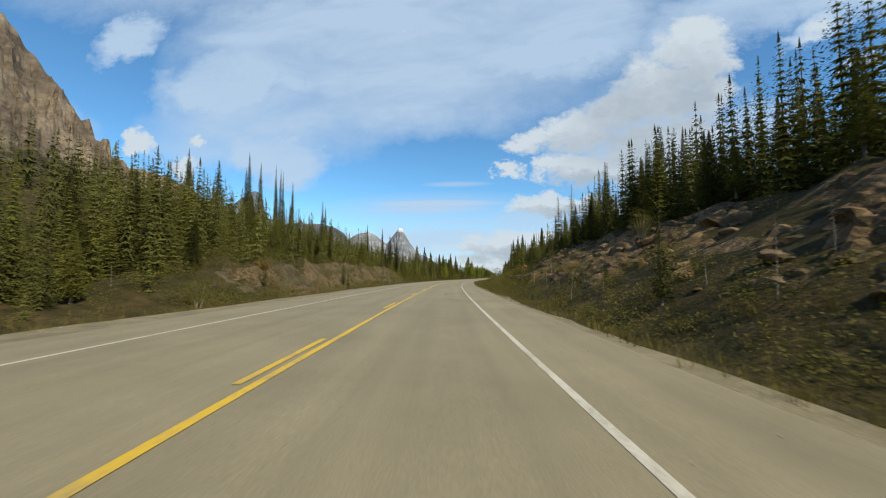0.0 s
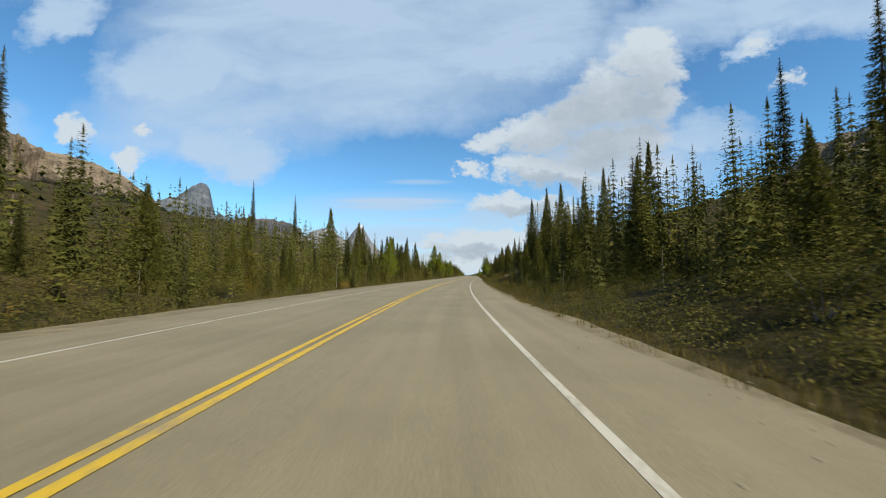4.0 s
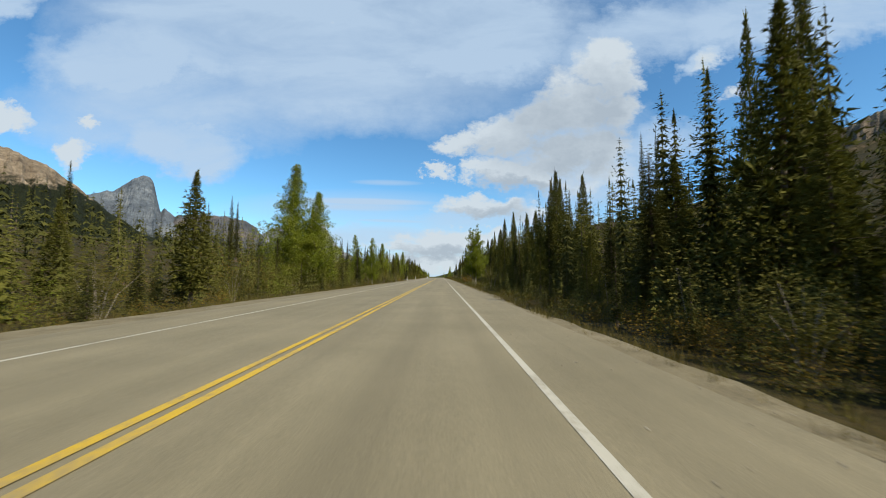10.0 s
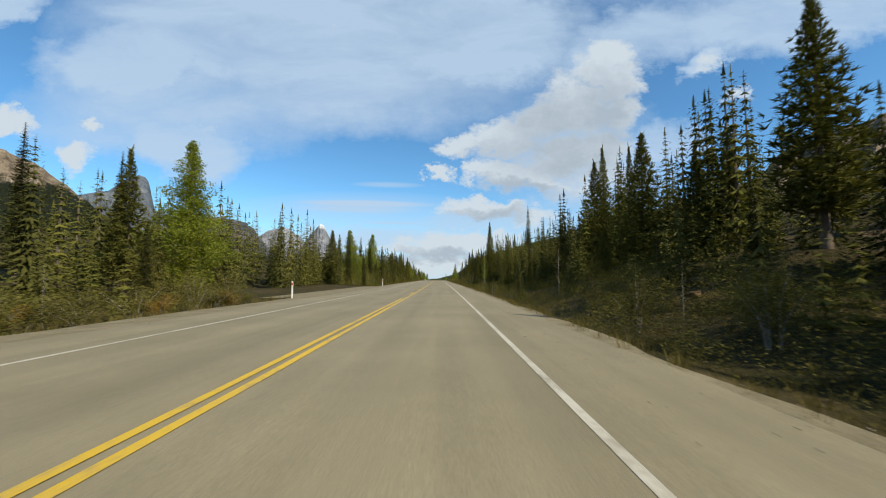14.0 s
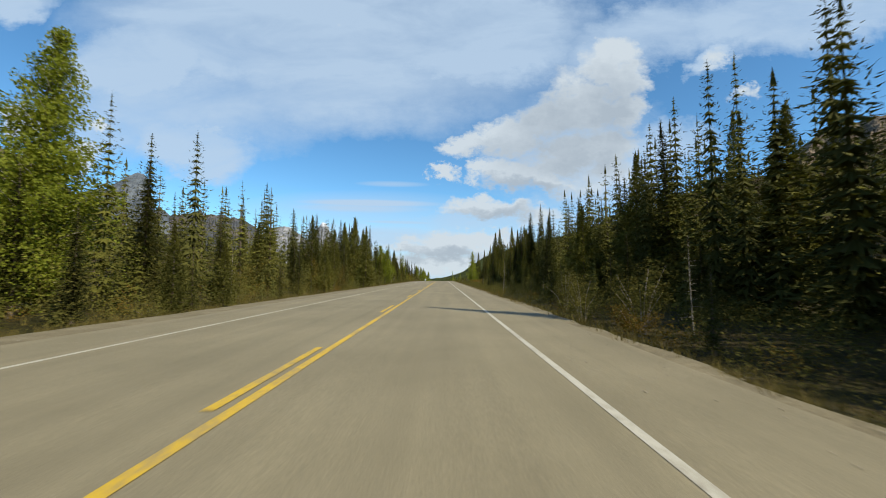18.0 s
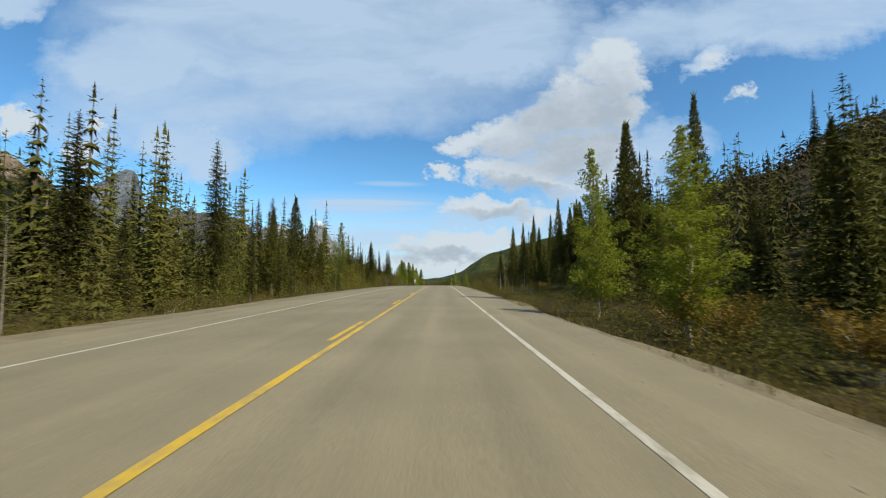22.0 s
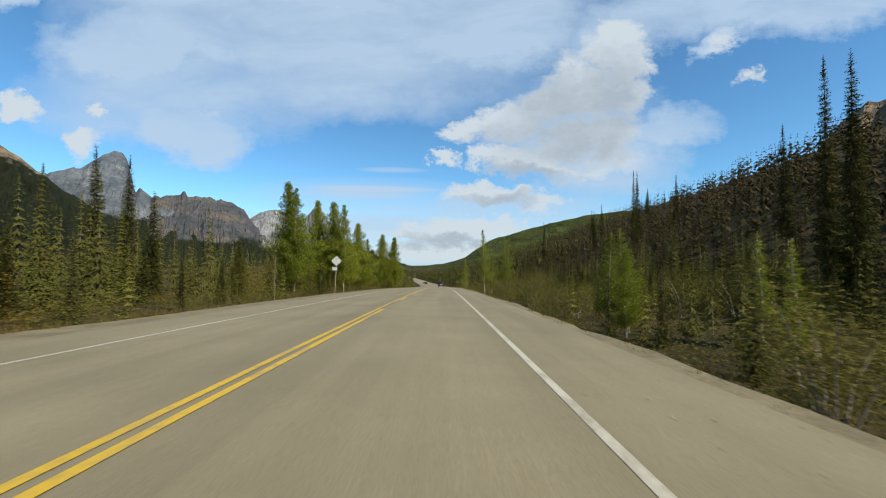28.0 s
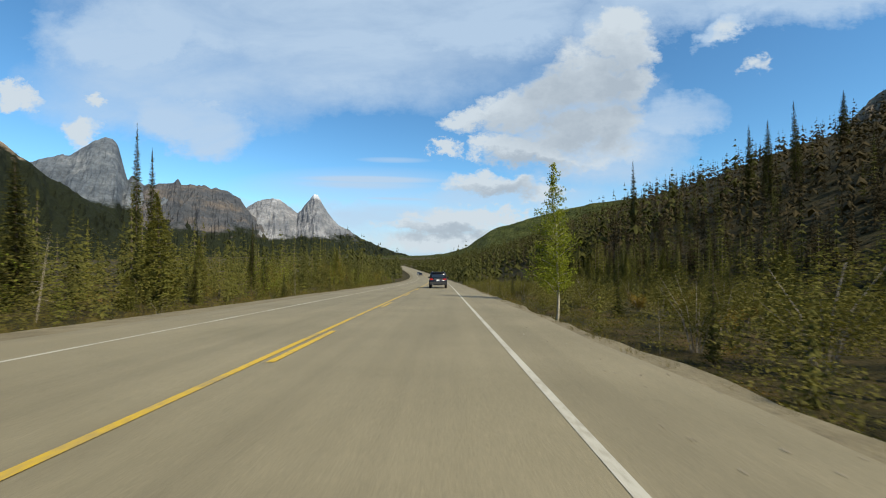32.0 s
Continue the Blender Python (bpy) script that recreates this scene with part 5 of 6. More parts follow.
# the rows that stand next to the road have fuller crowns than those behind
front = (scatter(360, -150, 690, -12, -21, 8, 81, 1.0, 1.0) + scatter(310, -150, 690, 12, 21, 8, 82, 1.0, 1.2) + scatter(80, 120, 230, 12, 24, 8, 83, 1.0, 1.2) + scatter(110, 225, 345, 12, 20, 8, 84, 1.0, 1.0)
         + scatter(160, -140, -20, 15, 30, 8, 85, 1.0, 0.3) + scatter(150, -100, -5, -15, -32, 8, 86, 1.0, 0.3) + scatter(70, 44, 90, 20, 34, 8, 87, 1.0, 0.5) + scatter(80, 385, 470, 12, 22, 8, 88, 1.0, 1.0) + scatter(130, -150, -96, -12, -27, 8, 89, 1.0, 0.3))
wood("spruce_edge", "dark spruces along the edge of the wood", front[::2], LIGHT_A, SPRUCE)
wood("pine_edge", "yellow-green pines along the edge of the wood", front[1::2], LIGHT_B, PINE)
wood("spruce_wood", "dense dark spruce wood behind the road's edge", near_mid[::2], MID_A, SPRUCE)
wood("pine_wood", "dense yellow-green conifers behind the road's edge", near_mid[1::2], MID_B, PINE)
wood("hillside_wood", "dark conifers on the slope of the ridge", hill_mid[::4], HILL, SPRUCE)
# three in four slope trees take the needles with shade in their colour
wood("browned_wood", "brownish conifers on the slope of the ridge, darkened for shade", [p for k, p in enumerate(hill_mid) if k % 4], HILL, SHADE_BROWN)
wood("start_wood", "dark conifers on the slope below the cliff", start_mid, HILL, SPRUCE)
wood("back_wood", "dark conifers deeper in the wood", back_mid, BACK, SPRUCE)
trunks = [(x, y, z, h * 0.9, a, w) for x, y, z, h, a, w in near_mid]
wood("wood_trunks", "bare grey-brown conifer trunks in the wood", trunks, trunk_tris(1.0, 0.012), BARK)
ridge = scatter(4200, 330, 1100, 40, 138, 8.5, 3, 1.0)
far = (scatter(700, 690, 2000, -12, -330, 8, 4, 1.6) + scatter(1000, 660, 1080, 11, 75, 15, 5, 1.2) + scatter(600, 650, 1080, -12, -60, 13, 25, 1.2) + scatter(300, 1000, 2000, 12, 140, 9, 15, 1.4) + scatter(700, 1050, 2000, -160, 60, 15, 35, 1.0)
       + scatter(1000, -150, 690, -42, -75, 7.5, 6, 1.0) + scatter(450, -150, 330, 44, 110, 9, 7, 1.0))
# the ridge's trees carry its shade in their needle colour too
wood("ridge_wood", "brownish conifers covering the ridge, darkened for shade", ridge, LOW, SHADE_BROWN)
wood("far_wood", "far hillside covered with small dark conifers", far, LOW, SPRUCE)


def undergrowth(name, n, seed, mat, leaves, size, height, lo, hi, label, spread, s0=-146, s1=660, both=0.5, anywhere=False):
    """Low leafy scrub, joined."""
    r = np.random.RandomState(seed)
    lv, lf = leaf_cloud([(0, 0, height * 0.45), (0.25, 0.1, height * 0.6), (-0.2, -0.2, height * 0.4)], [min(0.5, 0.7 * height), min(0.4, 0.6 * height), min(0.45, 0.65 * height)], leaves, size, r)
    s = r.uniform(s0, s1, n)
    side = np.where(r.rand(n) < both, -1, 1)
    u = side * (lo + 1.3 * (side < 0) + (hi - lo) * r.rand(n) ** spread)
    keep = anywhere | ~((side < 0) & (s > 203) & (s < 242)) & ~((s < -72) & (np.abs(u) > 11) & (r.rand(n) < 0.55)) & ~((s > -86) & (s < -60) & (u > 10.2) & (u < 15.5)) & ~((s > 40) & (s < 66) & (u > 9.5) & (r.rand(n) < 0.75))
    s, u = s[keep], u[keep]
    x, y, z = at(s, u)
    z = z + land(s, u)
    return wood(name, label, list(zip(x, y, z, r.uniform(0.6, 1.5, len(s)), r.uniform(0, 6.28, len(s)), r.uniform(0.8, 1.5, len(s)))), (lv, lf), mat)


undergrowth("green_scrub", 4800, 1, WILLOW, 230, 0.036, 0.7, 6.8, 17, "olive green scrub on the roadside", 1.2)


def bushes(name, n, seed, mat, label, s0, s1, side, near, deep):
    """Tall leafy thickets between the verge and the wood, joined."""
    r = np.random.RandomState(seed)
    centres = [np.array([*r.normal(0, 0.17, 2), z]) for z in np.linspace(0.15, 0.92, 9)]
    lv, lf = leaf_cloud(centres, [0.26 - 0.14 * k / 9 for k in range(9)], 560, 0.0195, r)
    s = r.uniform(s0, s1, n)
    edge = np.array([tree_line(side, v)[0] for v in s])
    u = side * (edge + near + deep * r.rand(n))
    keep = ~((side < 0) & (s > 202) & (s < 243) & (u > -17)) & (np.abs(u) > 8.6)
    s, u = s[keep], u[keep]
    x, y, z = at(s, u)
    z = z + land(s, u) - 0.1
    wood(name, label, list(zip(x, y, z, r.uniform(1.3, 3.9, len(s)), r.uniform(0, 6.28, len(s)), r.uniform(0.8, 1.4, len(s)))), (lv, lf), mat)


bushes("willow_thicket", 640, 31, WILLOW, "tall olive and brown willow thicket before the conifers", -30, 680, -1, -2.0, 8)
bushes("aspen_thicket", 200, 32, ASPEN, "young yellow-green aspen thicket", -20, 680, -1, -1.5, 7)
bushes("rust_thicket", 110, 33, RUST, "russet brown thicket before the conifers", -20, 680, -1, -1.5, 5)
bushes("shaded_thicket", 420, 34, WILLOW, "olive willow thicket at the foot of the wood", -40, 680, 1, -3.2, 7)
undergrowth("bank_scrub", 520, 6, WILLOW, 150, 0.050, 0.8, 8.2, 19, "olive brown scrub on the cut bank", 1.0, -80, -28, 0.0)
undergrowth("low_scrub", 420, 9, WILLOW, 60, 0.075, 0.22, 9, 17, "low brown scrub between the rocks of the bank", 1.0, -92, -58, 0.0, True)
undergrowth("hillside_scrub", 1050, 5, WILLOW, 130, 0.055, 1.1, 8.5, 32, "olive green scrub below the wooded ridge", 1.0, 430, 680, 0.0)
undergrowth("left_bank_scrub", 760, 17, WILLOW, 130, 0.050, 0.9, 7.2, 14.5, "olive brown scrub on the gravel bank", 1.0, -112, -24, 1.0, True)
undergrowth("cut_scrub", 230, 18, WILLOW, 130, 0.050, 0.7, 8.0, 13, "olive brown scrub at the foot of the rock cut", 1.0, -140, -76, 0.0, True)
undergrowth("tall_scrub", 640, 15, WILLOW, 230, 0.060, 2.0, 9.5, 30, "tall olive willow scrub below the wooded ridge", 1.0, 512, 690, 0.0)
undergrowth("verge_scrub", 1300, 16, WILLOW, 280, 0.034, 1.0, 8.2, 15, "olive brown scrub between verge and wood", 1.0, -40, 450, 0.15)
undergrowth("wood_scrub", 420, 19, WILLOW, 280, 0.033, 0.8, 7.6, 15.5, "olive brown scrub before the dark wood", 1.0, 318, 372, 0.1)
undergrowth("shade_scrub", 330, 23, WILLOW, 260, 0.034, 0.8, 7.8, 15.5, "olive brown scrub in the shade of the wood", 1.0, 160, 206, 0.0)
undergrowth("russet_scrub", 170, 20, RUST, 240, 0.032, 0.7, 7.8, 12.5, "russet brown scrub in the shade of the pines", 1.0, 62, 108, 0.0)
undergrowth("autumn_scrub", 420, 2, RUST, 240, 0.040, 0.6, 7.9, 14, "yellow and rust coloured scrub on the roadside", 1.2)


def grass(n, seed):
    r = np.random.RandomState(seed)
    verts, faces = [], []
    for k in range(13):
        a, l = r.uniform(0, 6.283), r.uniform(0.45, 1)
        foot = r.normal(0, 0.19, 2)
        tip = np.array([foot[0] + math.cos(a) * 0.3 * l, foot[1] + math.sin(a) * 0.3 * l, l])
        w = np.array([-math.sin(a), math.cos(a), 0]) * 0.020
        verts += [np.array([*foot, -0.1]) + w, np.array([*foot, -0.1]) - w, tip]
        faces.append((3 * k, 3 * k + 1, 3 * k + 2))
    s = r.uniform(-146, 640, n)
    side = np.where(r.rand(n) < 0.5, -1, 1)
    u = np.where(side > 0, 5.7, -7.6) + side * 5.0 * r.rand(n) ** 1.9
    keep = ~((side < 0) & (s > 203) & (s < 242))
    s, u = s[keep], u[keep]
    x, y, z = at(s, u)
    z = z + land(s, u)
    return wood("verge_grass", "dry yellow-green grass tufts along the verge", list(zip(x, y, z, r.uniform(0.14, 0.46, len(s)), r.uniform(0, 6.28, len(s)), r.uniform(0.8, 1.6, len(s)))),
                (np.array(verts), np.array(faces)), GRASS)


grass(21000, 3)


def thicket(n, seed):
    """Young conifers crowding the edge of the wood."""
    r = np.random.RandomState(seed)
    s = r.uniform(-146, 690, n)
    side = np.where(r.rand(n) < 0.5, -1, 1)
    edge = np.array([tree_line(int(k), v)[0] for k, v in zip(side, s)])
    u = side * (edge - 2.2 + 9.0 * r.rand(n) ** 1.2)
    keep = ~((side < 0) & (s > 202) & (s < 243) & (u > -18)) & (np.abs(u) > 9.2)
    keep &= ~((side > 0) & (s < -58) & (u < 20)) & ~((side > 0) & (s > 38) & (s < 68) & (u < 14.5))
    s, u = s[keep], u[keep]
    x, y, z = at(s, u)
    z = z + land(s, u) - 0.1
    m = len(s)
    places = list(zip(x, y, z, r.uniform(1.0, 4.6, m) * np.interp(np.abs(u), [9, 14], [0.6, 1.0]), r.uniform(0, 6.28, m), r.uniform(0.8, 1.25, m)))
    extra = r.uniform(470, 690, 260), r.uniform(10, 31, 260)
    ex, ey, ez = at(*extra)
    places += list(zip(ex, ey, ez + land(*extra) - 0.1, r.uniform(1.2, 4.4, 260), r.uniform(0, 6.28, 260), r.uniform(0.7, 1.1, 260)))
    wood("young_spruces", "young dark conifers crowding the edge of the wood", places[::2], YOUNG[0], SPRUCE)
    wood("young_pines", "young yellow-green conifers crowding the edge of the wood", places[1::2], YOUNG[1], PINE)


thicket(2300, 12)


def loose_stones(n, seed):
    """Small stones lying loose on the shoulders."""
    r = np.random.RandomState(seed)
    v = np.array([(1, 0, 0.3), (-1, 0.1, 0.3), (0, 1, 0.3), (0.1, -1, 0.3), (0, 0, 0.9), (0, 0, -0.4)])
    f = np.array([(0, 2, 4), (2, 1, 4), (1, 3, 4), (3, 0, 4), (2, 0, 5), (1, 2, 5), (3, 1, 5), (0, 3, 5)])
    s = r.uniform(-142, 640, n)
    u = np.where(r.rand(n) < 0.72, 5.95 - 2.1 * r.rand(n) ** 1.5, -7.4 + 2.8 * r.rand(n) ** 1.5)
    x, y, z = at(s, u)
    rows = list(zip(x, y, z + 0.024 - 0.012 * np.abs(u), r.uniform(0.004, 0.015, n), r.uniform(0, 6.28, n), r.uniform(0.8, 1.6, n)))
    ob = wood("loose_stones", "small pale stones lying loose on the shoulder", rows, (v, f), STONE)
    ob["category"] = "stones"


loose_stones(9000, 19)

# ---------- rocks, posts, signs, cars ----------
def rock_mesh(seed, flat=0.6):
    bm = bmesh.new()
    bmesh.ops.create_icosphere(bm, subdivisions=2, radius=0.5)
    rnd = np.random.RandomState(seed)
    off = Vector(rnd.uniform(-50, 50, 3))
    cuts = [(Vector(rnd.normal(0, 1, 3)).normalized(), rnd.uniform(0.24, 0.42)) for _ in range(7)]
    for v in bm.verts:
        for n, d in cuts:
            k = v.co.dot(n) - d
            if k > 0:
                v.co -= n * k * 0.9
        v.co *= 1 + 0.22 * noise.noise(v.co * 3 + off)
        v.co.z *= flat
    me = bpy.data.meshes.new("rock")
    bm.to_mesh(me)
    bm.free()
    me.materials.append(ROCK)
    return me


ROCK_MESHES = [rock_mesh(k, 0.55 + 0.1 * (k % 3)) for k in range(6)]
rrng = np.random.RandomState(9)


def strew(n, s0, s1, u0, u1, small, large, label, group):
    for k in range(n):
        s, u = rrng.uniform(s0, s1), rrng.uniform(u0, u1)
        size = small + (large - small) * rrng.rand() ** 2.2
        ob = tagged(new("rock", ROCK_MESHES[rrng.randint(6)]), label, "rock", group)
        x, y, z = spot(s, u)
        ob.matrix_basis = Matrix.Translation((x, y, z + 0.04 * size)) @ Euler(rrng.uniform(-0.4, 0.4, 3) + np.array([0, 0, rrng.uniform(0, 6)])).to_matrix().to_4x4() @ Matrix.Diagonal((size * 1.3, size, size, 1))


strew(170, -136, -52, 10.5, 18.5, 0.15, 1.1, "angular tan rock half buried in the cut bank", "bank rocks")
strew(70, -108, -28, -14.5, -10.3, 0.15, 0.6, "pale rock half buried in the gravel bank", "bank rocks")
strew(34, 40, 68, 10.5, 18, 0.15, 0.9, "pale rock on the dirt slope", "slope rocks")
strew(60, -80, -44, 10, 18, 0.12, 0.8, "pale rock on the scrubby bank", "slope rocks")
strew(22, 184, 214, 11, 18, 0.2, 1.0, "pale rock on the shaded slope", "slope rocks")
strew(22, 556, 590, 14, 22, 0.3, 1.1, "grey boulder in the scrub", "slope rocks")


def box(bm, x0, x1, y0, y1, z0, z1, bevel=0.0):
    r = bmesh.ops.create_cube(bm, size=1)
    for v in r["verts"]:
        v.co = Vector(((x0 + x1) / 2 + v.co.x * (x1 - x0), (y0 + y1) / 2 + v.co.y * (y1 - y0), (z0 + z1) / 2 + v.co.z * (z1 - z0)))
    if bevel:
        edges = list({e for v in r["verts"] for e in v.link_edges})
        bmesh.ops.bevel(bm, geom=edges, offset=bevel, segments=2, affect="EDGES")
    return bm


def rod(bm, x, y, z0, z1, r, sides=12, turn=None):
    m = Matrix.Translation((x, y, (z0 + z1) / 2))
    bmesh.ops.create_cone(bm, cap_ends=True, segments=sides, radius1=r, radius2=r, depth=z1 - z0, matrix=m if turn is None else m @ turn)
    return bm


STEEL = plain("galvanised_steel", (0.42, 0.43, 0.44), 0.45, 0.7)
SIGN_BACK = plain("bare_aluminium", (0.62, 0.63, 0.63), 0.5, 0.3)
ORANGE = plain("orange_sign_sheeting", (0.95, 0.34, 0.025), 0.5, 0, 0.5, 0.15)
BLACK = plain("black_sheeting", (0.015, 0.015, 0.015), 0.5)
WOOD_POST = rough_surface("post_wood", 4, [(0.3, 0.25, 0.18), (0.5, 0.43, 0.33)], 0.9, 0.4, 0.01, 5)
POST_WHITE = plain("white_post_plastic", (0.78, 0.78, 0.75), 0.5)
REFLECTOR = plain("reflector_red", (0.45, 0.06, 0.03), 0.25)


def diamond(size, y, thick):
    bm = bmesh.new()
    box(bm, -size / 2, size / 2, y - thick / 2, y + thick / 2, -size / 2, size / 2)
    bmesh.ops.bevel(bm, geom=[e for e in bm.edges if abs((e.verts[0].co - e.verts[1].co).y) > thick * 0.5], offset=size * 0.06, segments=3, affect="EDGES")
    bmesh.ops.rotate(bm, verts=bm.verts, cent=(0, y, 0), matrix=Matrix.Rotation(radians(45), 3, "Y"))
    return bm


def lift(bm, z):
    bmesh.ops.translate(bm, verts=bm.verts, vec=(0, 0, z))
    return bm


def road_sign_back(s, u):
    """A warning sign seen from behind: plate, tab and post."""
    root = tagged(new("road_sign"), "grey aluminium back of a diamond warning sign with a small tab", "sign")
    root.matrix_basis = Matrix.Translation(spot(s, u)) @ Euler((0, radians(2.5), radians(4))).to_matrix().to_4x4()
    part("post", rod(bmesh.new(), 0, 0, -0.3, 3.95, 0.035), WOOD_POST, root, "pale wooden post")
    part("plate", lift(diamond(0.78, -0.05, 0.01), 3.62), SIGN_BACK, root)
    part("tab", box(bmesh.new(), -0.38, 0.12, -0.055, -0.045, 2.62, 2.98, 0.0), SIGN_BACK, root, "small white tab plate")
    for z in (3.3, 3.9):
        part("bolt", box(bmesh.new(), -0.02, 0.02, -0.075, -0.056, z - 0.02, z + 0.02), STEEL, root)
    return root


def orange_sign(s, u, z_mid):
    root = tagged(new("construction_sign"), "orange diamond construction sign with a small tab below", "sign")
    root.matrix_basis = Matrix.Translation(spot(s, u)) @ Euler((0, 0, radians(-8))).to_matrix().to_4x4()
    g = z_mid - float(land(s, u))
    part("post", rod(bmesh.new(), 0, 0.03, -0.3, g + 0.5, 0.03), STEEL, root, "thin metal post")
    plate = part("plate", lift(diamond(0.75, 0, 0.01), g), ORANGE, root)
    bm = bmesh.new()
    box(bm, 0.10, 0.17, -0.010, -0.006, g - 0.22, g + 0.16)
    part("bar", bm, BLACK, plate)
    bm = bmesh.new()
    box(bm, -0.10, 0.07, -0.010, -0.006, g - 0.07, g + 0.0)
    tip = [bm.verts.new((-0.24, -0.008, g - 0.035)), bm.verts.new((-0.10, -0.008, g + 0.07)), bm.verts.new((-0.10, -0.008, g - 0.14))]
    bm.faces.new(tip)
    part("arrow", bm, BLACK, plate)
    tab = part("tab", box(bmesh.new(), -0.18, 0.32, -0.006, 0.004, g - 0.86, g - 0.62), ORANGE, root)
    for x in (-0.12, -0.01, 0.10, 0.21):
        part("lettering", box(bmesh.new(), x, x + 0.07, -0.010, -0.007, g - 0.79, g - 0.69), BLACK, tab)
    return root


def delineator(s, u):
    root = tagged(new("delineator_post"), "slim white roadside marker post with a dark band", "post", "marker posts")
    root.matrix_basis = Matrix.Translation(spot(s, u))
    part("shaft", box(bmesh.new(), -0.05, 0.05, -0.02, 0.02, -0.2, 1.15, 0.012), POST_WHITE, root)
    part("reflector", box(bmesh.new(), -0.04, 0.04, -0.026, -0.0205, 0.88, 1.02), REFLECTOR, root)
    return root


road_sign_back(527, -9.1)
orange_sign(-63.5, 14.0, 2.75)
delineator(202, -7.3)
delineator(242.5, -7.3)
tagged(ribbon("gravel_turnout", 204, 241, -15.5, -6.05, -0.025, GRAVEL, 1.0, 0.12, 9, 0.012, 0.8, 41), "pale gravel turn-out beside the road", "turn-out", kind="structure")

# cracks in the asphalt
TAR = plain("tar_crack", (0.025, 0.023, 0.02), 0.8)


def crack(s0, s1, u0, u1, wide, seed):
    r = np.random.RandomState(seed)
    n = 14
    f = np.linspace(0, 1, n)
    s = s0 + (s1 - s0) * f + r.normal(0, 0.05, n)
    u = u0 + (u1 - u0) * f + np.cumsum(r.normal(0, 0.05, n))
    w = wide * r.uniform(0.3, 1, n)
    along = abs(s1 - s0) > abs(u1 - u0)
    rows = []
    for sg in (-1, 1):
        x, y, z = at(s + (0 if along else sg * w / 2), u + (sg * w / 2 if along else 0))
        rows.append(np.stack([x, y, z + 0.0245 - 0.012 * np.abs(u)], 1))
    tagged(new("crack", mesh_of("crack", np.stack(rows, 1).reshape(-1, 3), grid_faces(n, 2), TAR)), "dark crack in the asphalt", "crack", kind="structure")


crack(-105.5, -102.6, 2.15, 2.25, 0.07, 1)
crack(-61, -54, 0.35, 0.45, 0.05, 2)
crack(313.2, 313.5, 3.9, 5.6, 0.06, 3)
crack(314, 314.4, -4.2, -5.8, 0.05, 4)


# ---------- cars ----------
CAR_PAINT = plain("dark_car_paint", (0.018, 0.02, 0.028), 0.22, 0.2, 0.6, 0.1)
GREY_PAINT = plain("silver_car_paint", (0.42, 0.43, 0.45), 0.25, 0.5, 0.6, 0.1)
CAR_GLASS = plain("tinted_glass", (0.012, 0.014, 0.016), 0.05, 0, 0.8, 0.05)
RUBBER = plain("tyre_rubber", (0.02, 0.02, 0.02), 0.85)
ALLOY = plain("alloy_rim", (0.5, 0.5, 0.52), 0.3, 0.9)
TAIL = plain("red_lamp_lens", (0.42, 0.012, 0.012), 0.15, 0, 0.7, 0.1)
HEADLAMP = plain("clear_lamp_lens", (0.7, 0.7, 0.72), 0.1, 0, 0.8, 0.1)
TRIM = plain("black_plastic_trim", (0.03, 0.03, 0.032), 0.6)
CHROME = plain("chrome", (0.75, 0.75, 0.77), 0.12, 1.0)
PLATE = plain("number_plate_white", (0.75, 0.75, 0.74), 0.4)


def section_body(rings):
    """A closed shell from cross rings (y, half width low, half width high, z low, z high)."""
    bm = bmesh.new()
    loops = []
    for y, wl, wh, zl, zh in rings:
        pts = [(-wl, zl), (-wl * 1.0, zl + (zh - zl) * 0.45), (-wh, zh), (wh, zh), (wl * 1.0, zl + (zh - zl) * 0.45), (wl, zl)]
        loops.append([bm.verts.new((x, y, z)) for x, z in pts])
    for a, b in zip(loops, loops[1:]):
        for i in range(6):
            j = (i + 1) % 6
            bm.faces.new((a[i], a[j], b[j], b[i]))
    bm.faces.new(loops[0])
    bm.faces.new(loops[-1][::-1])
    bmesh.ops.recalc_face_normals(bm, faces=bm.faces)
    bmesh.ops.bevel(bm, geom=list(bm.edges), offset=0.035, segments=2, affect="EDGES")
    for f in bm.faces:
        f.smooth = True
    return bm


def slab(pts, thick):
    """A thin pane through four corners."""
    bm = bmesh.new()
    vs = [Vector(p) for p in pts]
    n = (vs[1] - vs[0]).cross(vs[3] - vs[0]).normalized() * thick
    a = [bm.verts.new(v) for v in vs]
    b = [bm.verts.new(v + n) for v in vs]
    bm.faces.new(a[::-1])
    bm.faces.new(b)
    for i in range(4):
        bm.faces.new((a[i], a[(i + 1) % 4], b[(i + 1) % 4], b[i]))
    bmesh.ops.recalc_face_normals(bm, faces=bm.faces)
    return bm


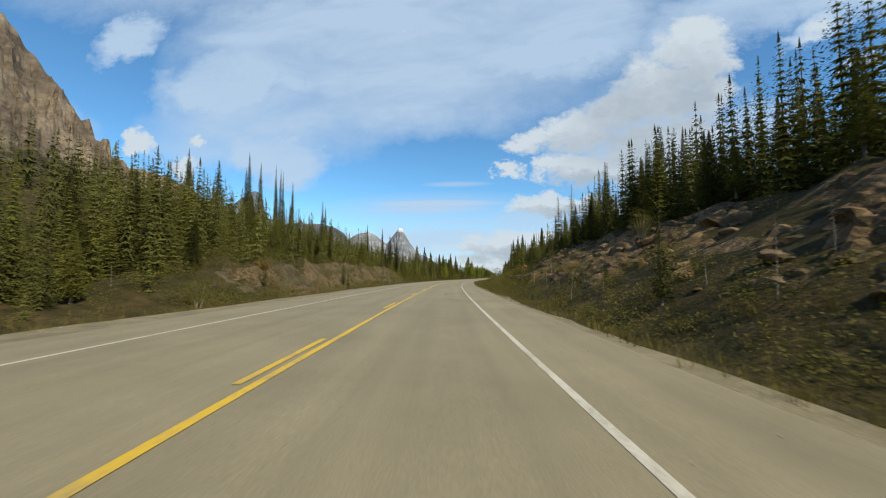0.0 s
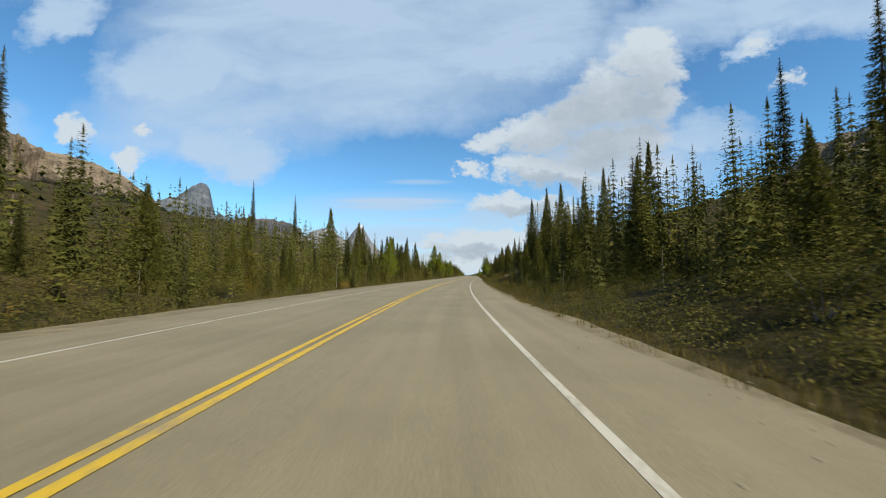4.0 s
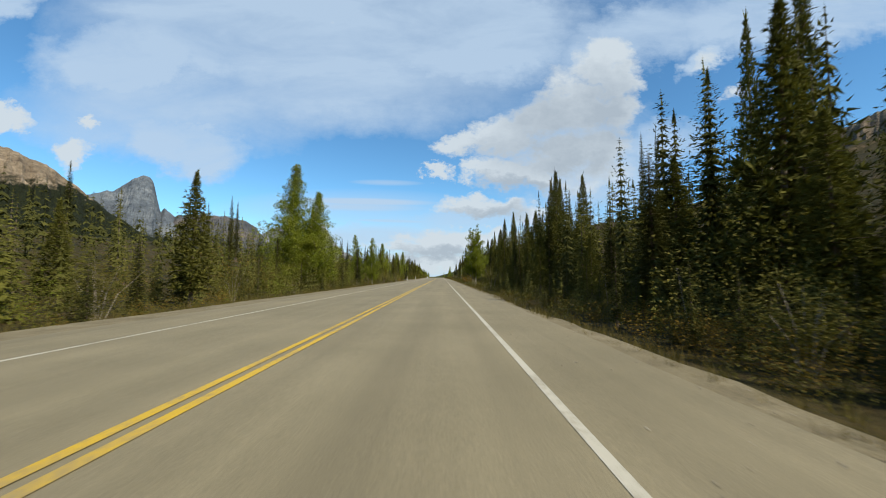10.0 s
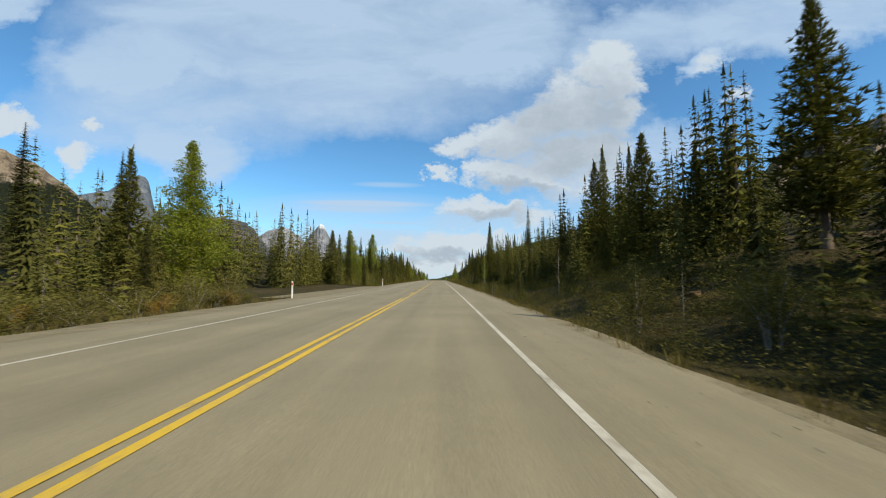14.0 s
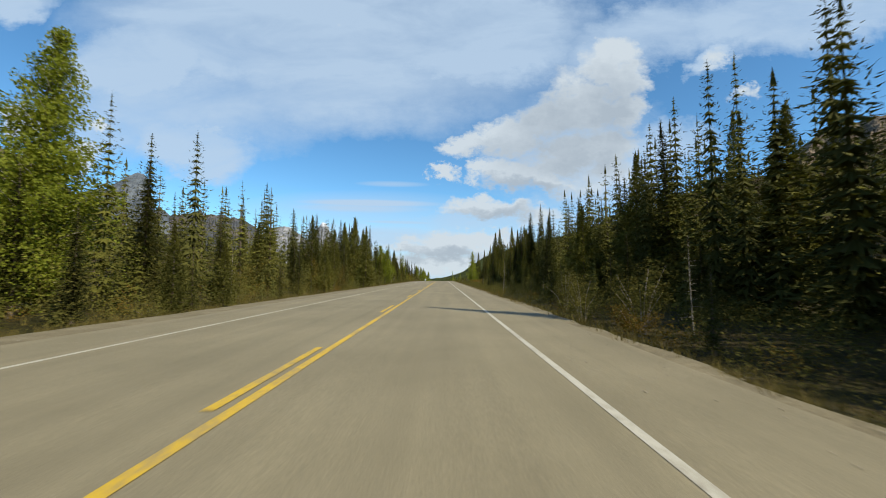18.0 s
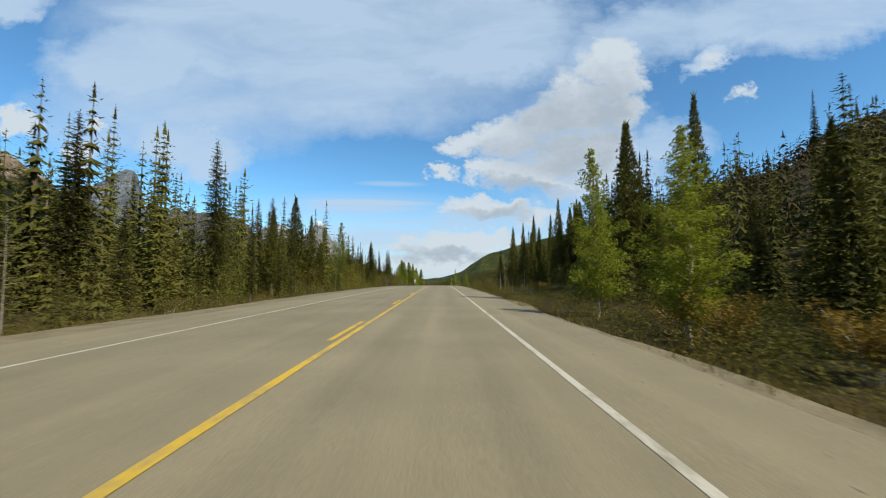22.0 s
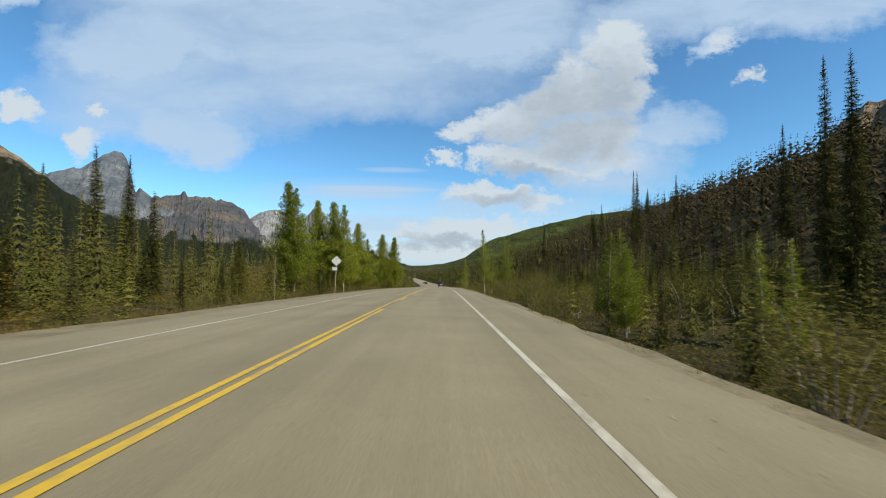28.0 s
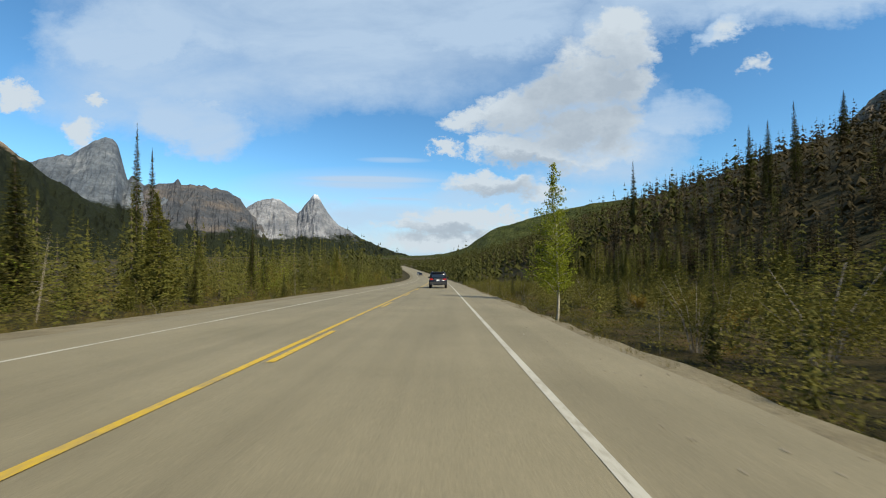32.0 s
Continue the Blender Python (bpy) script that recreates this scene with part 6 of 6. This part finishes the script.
def car(name, label, s, u, paint_mat, turned, w=0.97, length=4.8, tall=1.76):
    """A sport utility car, tail towards -Y."""
    root = tagged(new(name), label, "car")
    x, y, z = at(s, u)
    slope = math.atan(float(np.interp(s, S_TAB, GRADE)))
    head = radians(float(np.interp(s, S_TAB, HEAD)))
    root.matrix_basis = Matrix.Translation((float(x), float(y), float(z) + 0.02)) @ Euler((slope, 0, head)).to_matrix().to_4x4() @ (Matrix.Rotation(math.pi, 4, "Z") if turned else Matrix.Identity(4))
    b, f = -length / 2, length / 2
    belt = tall * 0.60
    body = part("body", section_body([(b, w * 0.90, w * 0.84, 0.42, belt - 0.05), (b + 0.25, w, w * 0.95, 0.30, belt), (0, w, w * 0.95, 0.28, belt), (f - 1.2, w, w * 0.93, 0.28, belt - 0.04),
                                      (f - 0.3, w * 0.97, w * 0.85, 0.32, belt - 0.18), (f, w * 0.82, w * 0.74, 0.42, belt - 0.30)]), paint_mat, root)
    part("cabin", section_body([(b + 0.12, w * 0.86, w * 0.70, belt - 0.08, tall - 0.20), (b + 0.42, w * 0.92, w * 0.76, belt - 0.08, tall - 0.02), (0.0, w * 0.93, w * 0.77, belt - 0.08, tall),
                                (f - 2.0, w * 0.92, w * 0.74, belt - 0.08, tall - 0.08), (f - 1.25, w * 0.90, w * 0.66, belt - 0.08, belt + 0.02)]), paint_mat, root)
    part("rear_window", slab([(-w * 0.72, b + 0.105, belt + 0.06), (w * 0.72, b + 0.105, belt + 0.06), (w * 0.62, b + 0.16, tall - 0.24), (-w * 0.62, b + 0.16, tall - 0.24)], 0.03), CAR_GLASS, root)
    part("windscreen", slab([(w * 0.76, f - 1.27, belt + 0.05), (-w * 0.76, f - 1.27, belt + 0.05), (-w * 0.66, f - 1.86, tall - 0.12), (w * 0.66, f - 1.86, tall - 0.12)], -0.03), CAR_GLASS, root)
    for sg in (-1, 1):
        for y0, y1 in ((b + 0.55, b + 1.35), (b + 1.42, b + 2.3), (b + 2.36, f - 1.75)):
            q = [(sg * w * 0.925, y0, belt + 0.05), (sg * w * 0.925, y1, belt + 0.05), (sg * w * 0.81, y1 - 0.05, tall - 0.20), (sg * w * 0.81, y0 + 0.05, tall - 0.20)]
            part("side_window", slab(q if sg > 0 else q[::-1], 0.02), CAR_GLASS, root)
        part("tail_lamp", box(bmesh.new(), min(sg * w * 0.55, sg * w * 0.91), max(sg * w * 0.55, sg * w * 0.91), b - 0.025, b + 0.12, belt - 0.20, belt - 0.03, 0.02), TAIL, root)
        part("headlamp", box(bmesh.new(), min(sg * w * 0.50, sg * w * 0.80), max(sg * w * 0.50, sg * w * 0.80), f - 0.14, f + 0.02, belt - 0.50, belt - 0.36, 0.02), HEADLAMP, root)
        part("mirror", box(bmesh.new(), min(sg * w, sg * (w + 0.2)), max(sg * w, sg * (w + 0.2)), f - 1.75, f - 1.6, belt, belt + 0.17, 0.03), paint_mat, root)
        part("exhaust_tip", rod(bmesh.new(), sg * w * 0.58, b - 0.02, 0.33, 0.45, 0.045, 12, Matrix.Rotation(radians(90), 4, "X")), CHROME, root)
        for yy in (b + 0.95, f - 0.95):
            tyre = part("wheel", rod(bmesh.new(), sg * (w - 0.13), yy, 0.37 - 0.12, 0.37 + 0.12, 0.37, 28, Matrix.Rotation(radians(90), 4, "Y")), RUBBER, root)
            part("rim", rod(bmesh.new(), sg * (w - 0.02), yy, 0.37 - 0.02, 0.37 + 0.02, 0.25, 20, Matrix.Rotation(radians(90), 4, "Y")), ALLOY, tyre)
    part("rear_bumper", box(bmesh.new(), -w * 0.93, w * 0.93, b - 0.07, b + 0.2, 0.36, 0.68, 0.04), TRIM, root)
    part("front_bumper", box(bmesh.new(), -w * 0.86, w * 0.86, f - 0.15, f + 0.06, 0.34, 0.60, 0.04), TRIM, root)
    part("chrome_strip", box(bmesh.new(), -w * 0.5, w * 0.5, b - 0.018, b + 0.02, belt - 0.10, belt - 0.06), CHROME, root)
    part("number_plate", box(bmesh.new(), -0.16, 0.16, b - 0.022, b + 0.02, belt - 0.30, belt - 0.14), PLATE, root)
    part("spoiler", box(bmesh.new(), -w * 0.68, w * 0.68, b + 0.02, b + 0.40, tall - 0.10, tall - 0.05, 0.015), paint_mat, root)
    for sg in (-1, 1):
        part("roof_rail", box(bmesh.new(), sg * w * 0.62 - 0.02, sg * w * 0.62 + 0.02, b + 0.6, f - 2.1, tall + 0.01, tall + 0.05, 0.01), CHROME, root)
    return root


car("sport_utility_car", "dark blue-black sport utility car driving ahead on the road", 617.5, 1.95, CAR_PAINT, False)
car("oncoming_car", "small dark car coming up the road far ahead", 790, -2.0, CAR_PAINT, True, 0.92, 4.6, 1.5)
car("oncoming_car", "small silver car coming up the road far ahead", 815, -2.0, GREY_PAINT, True, 0.92, 4.6, 1.5)
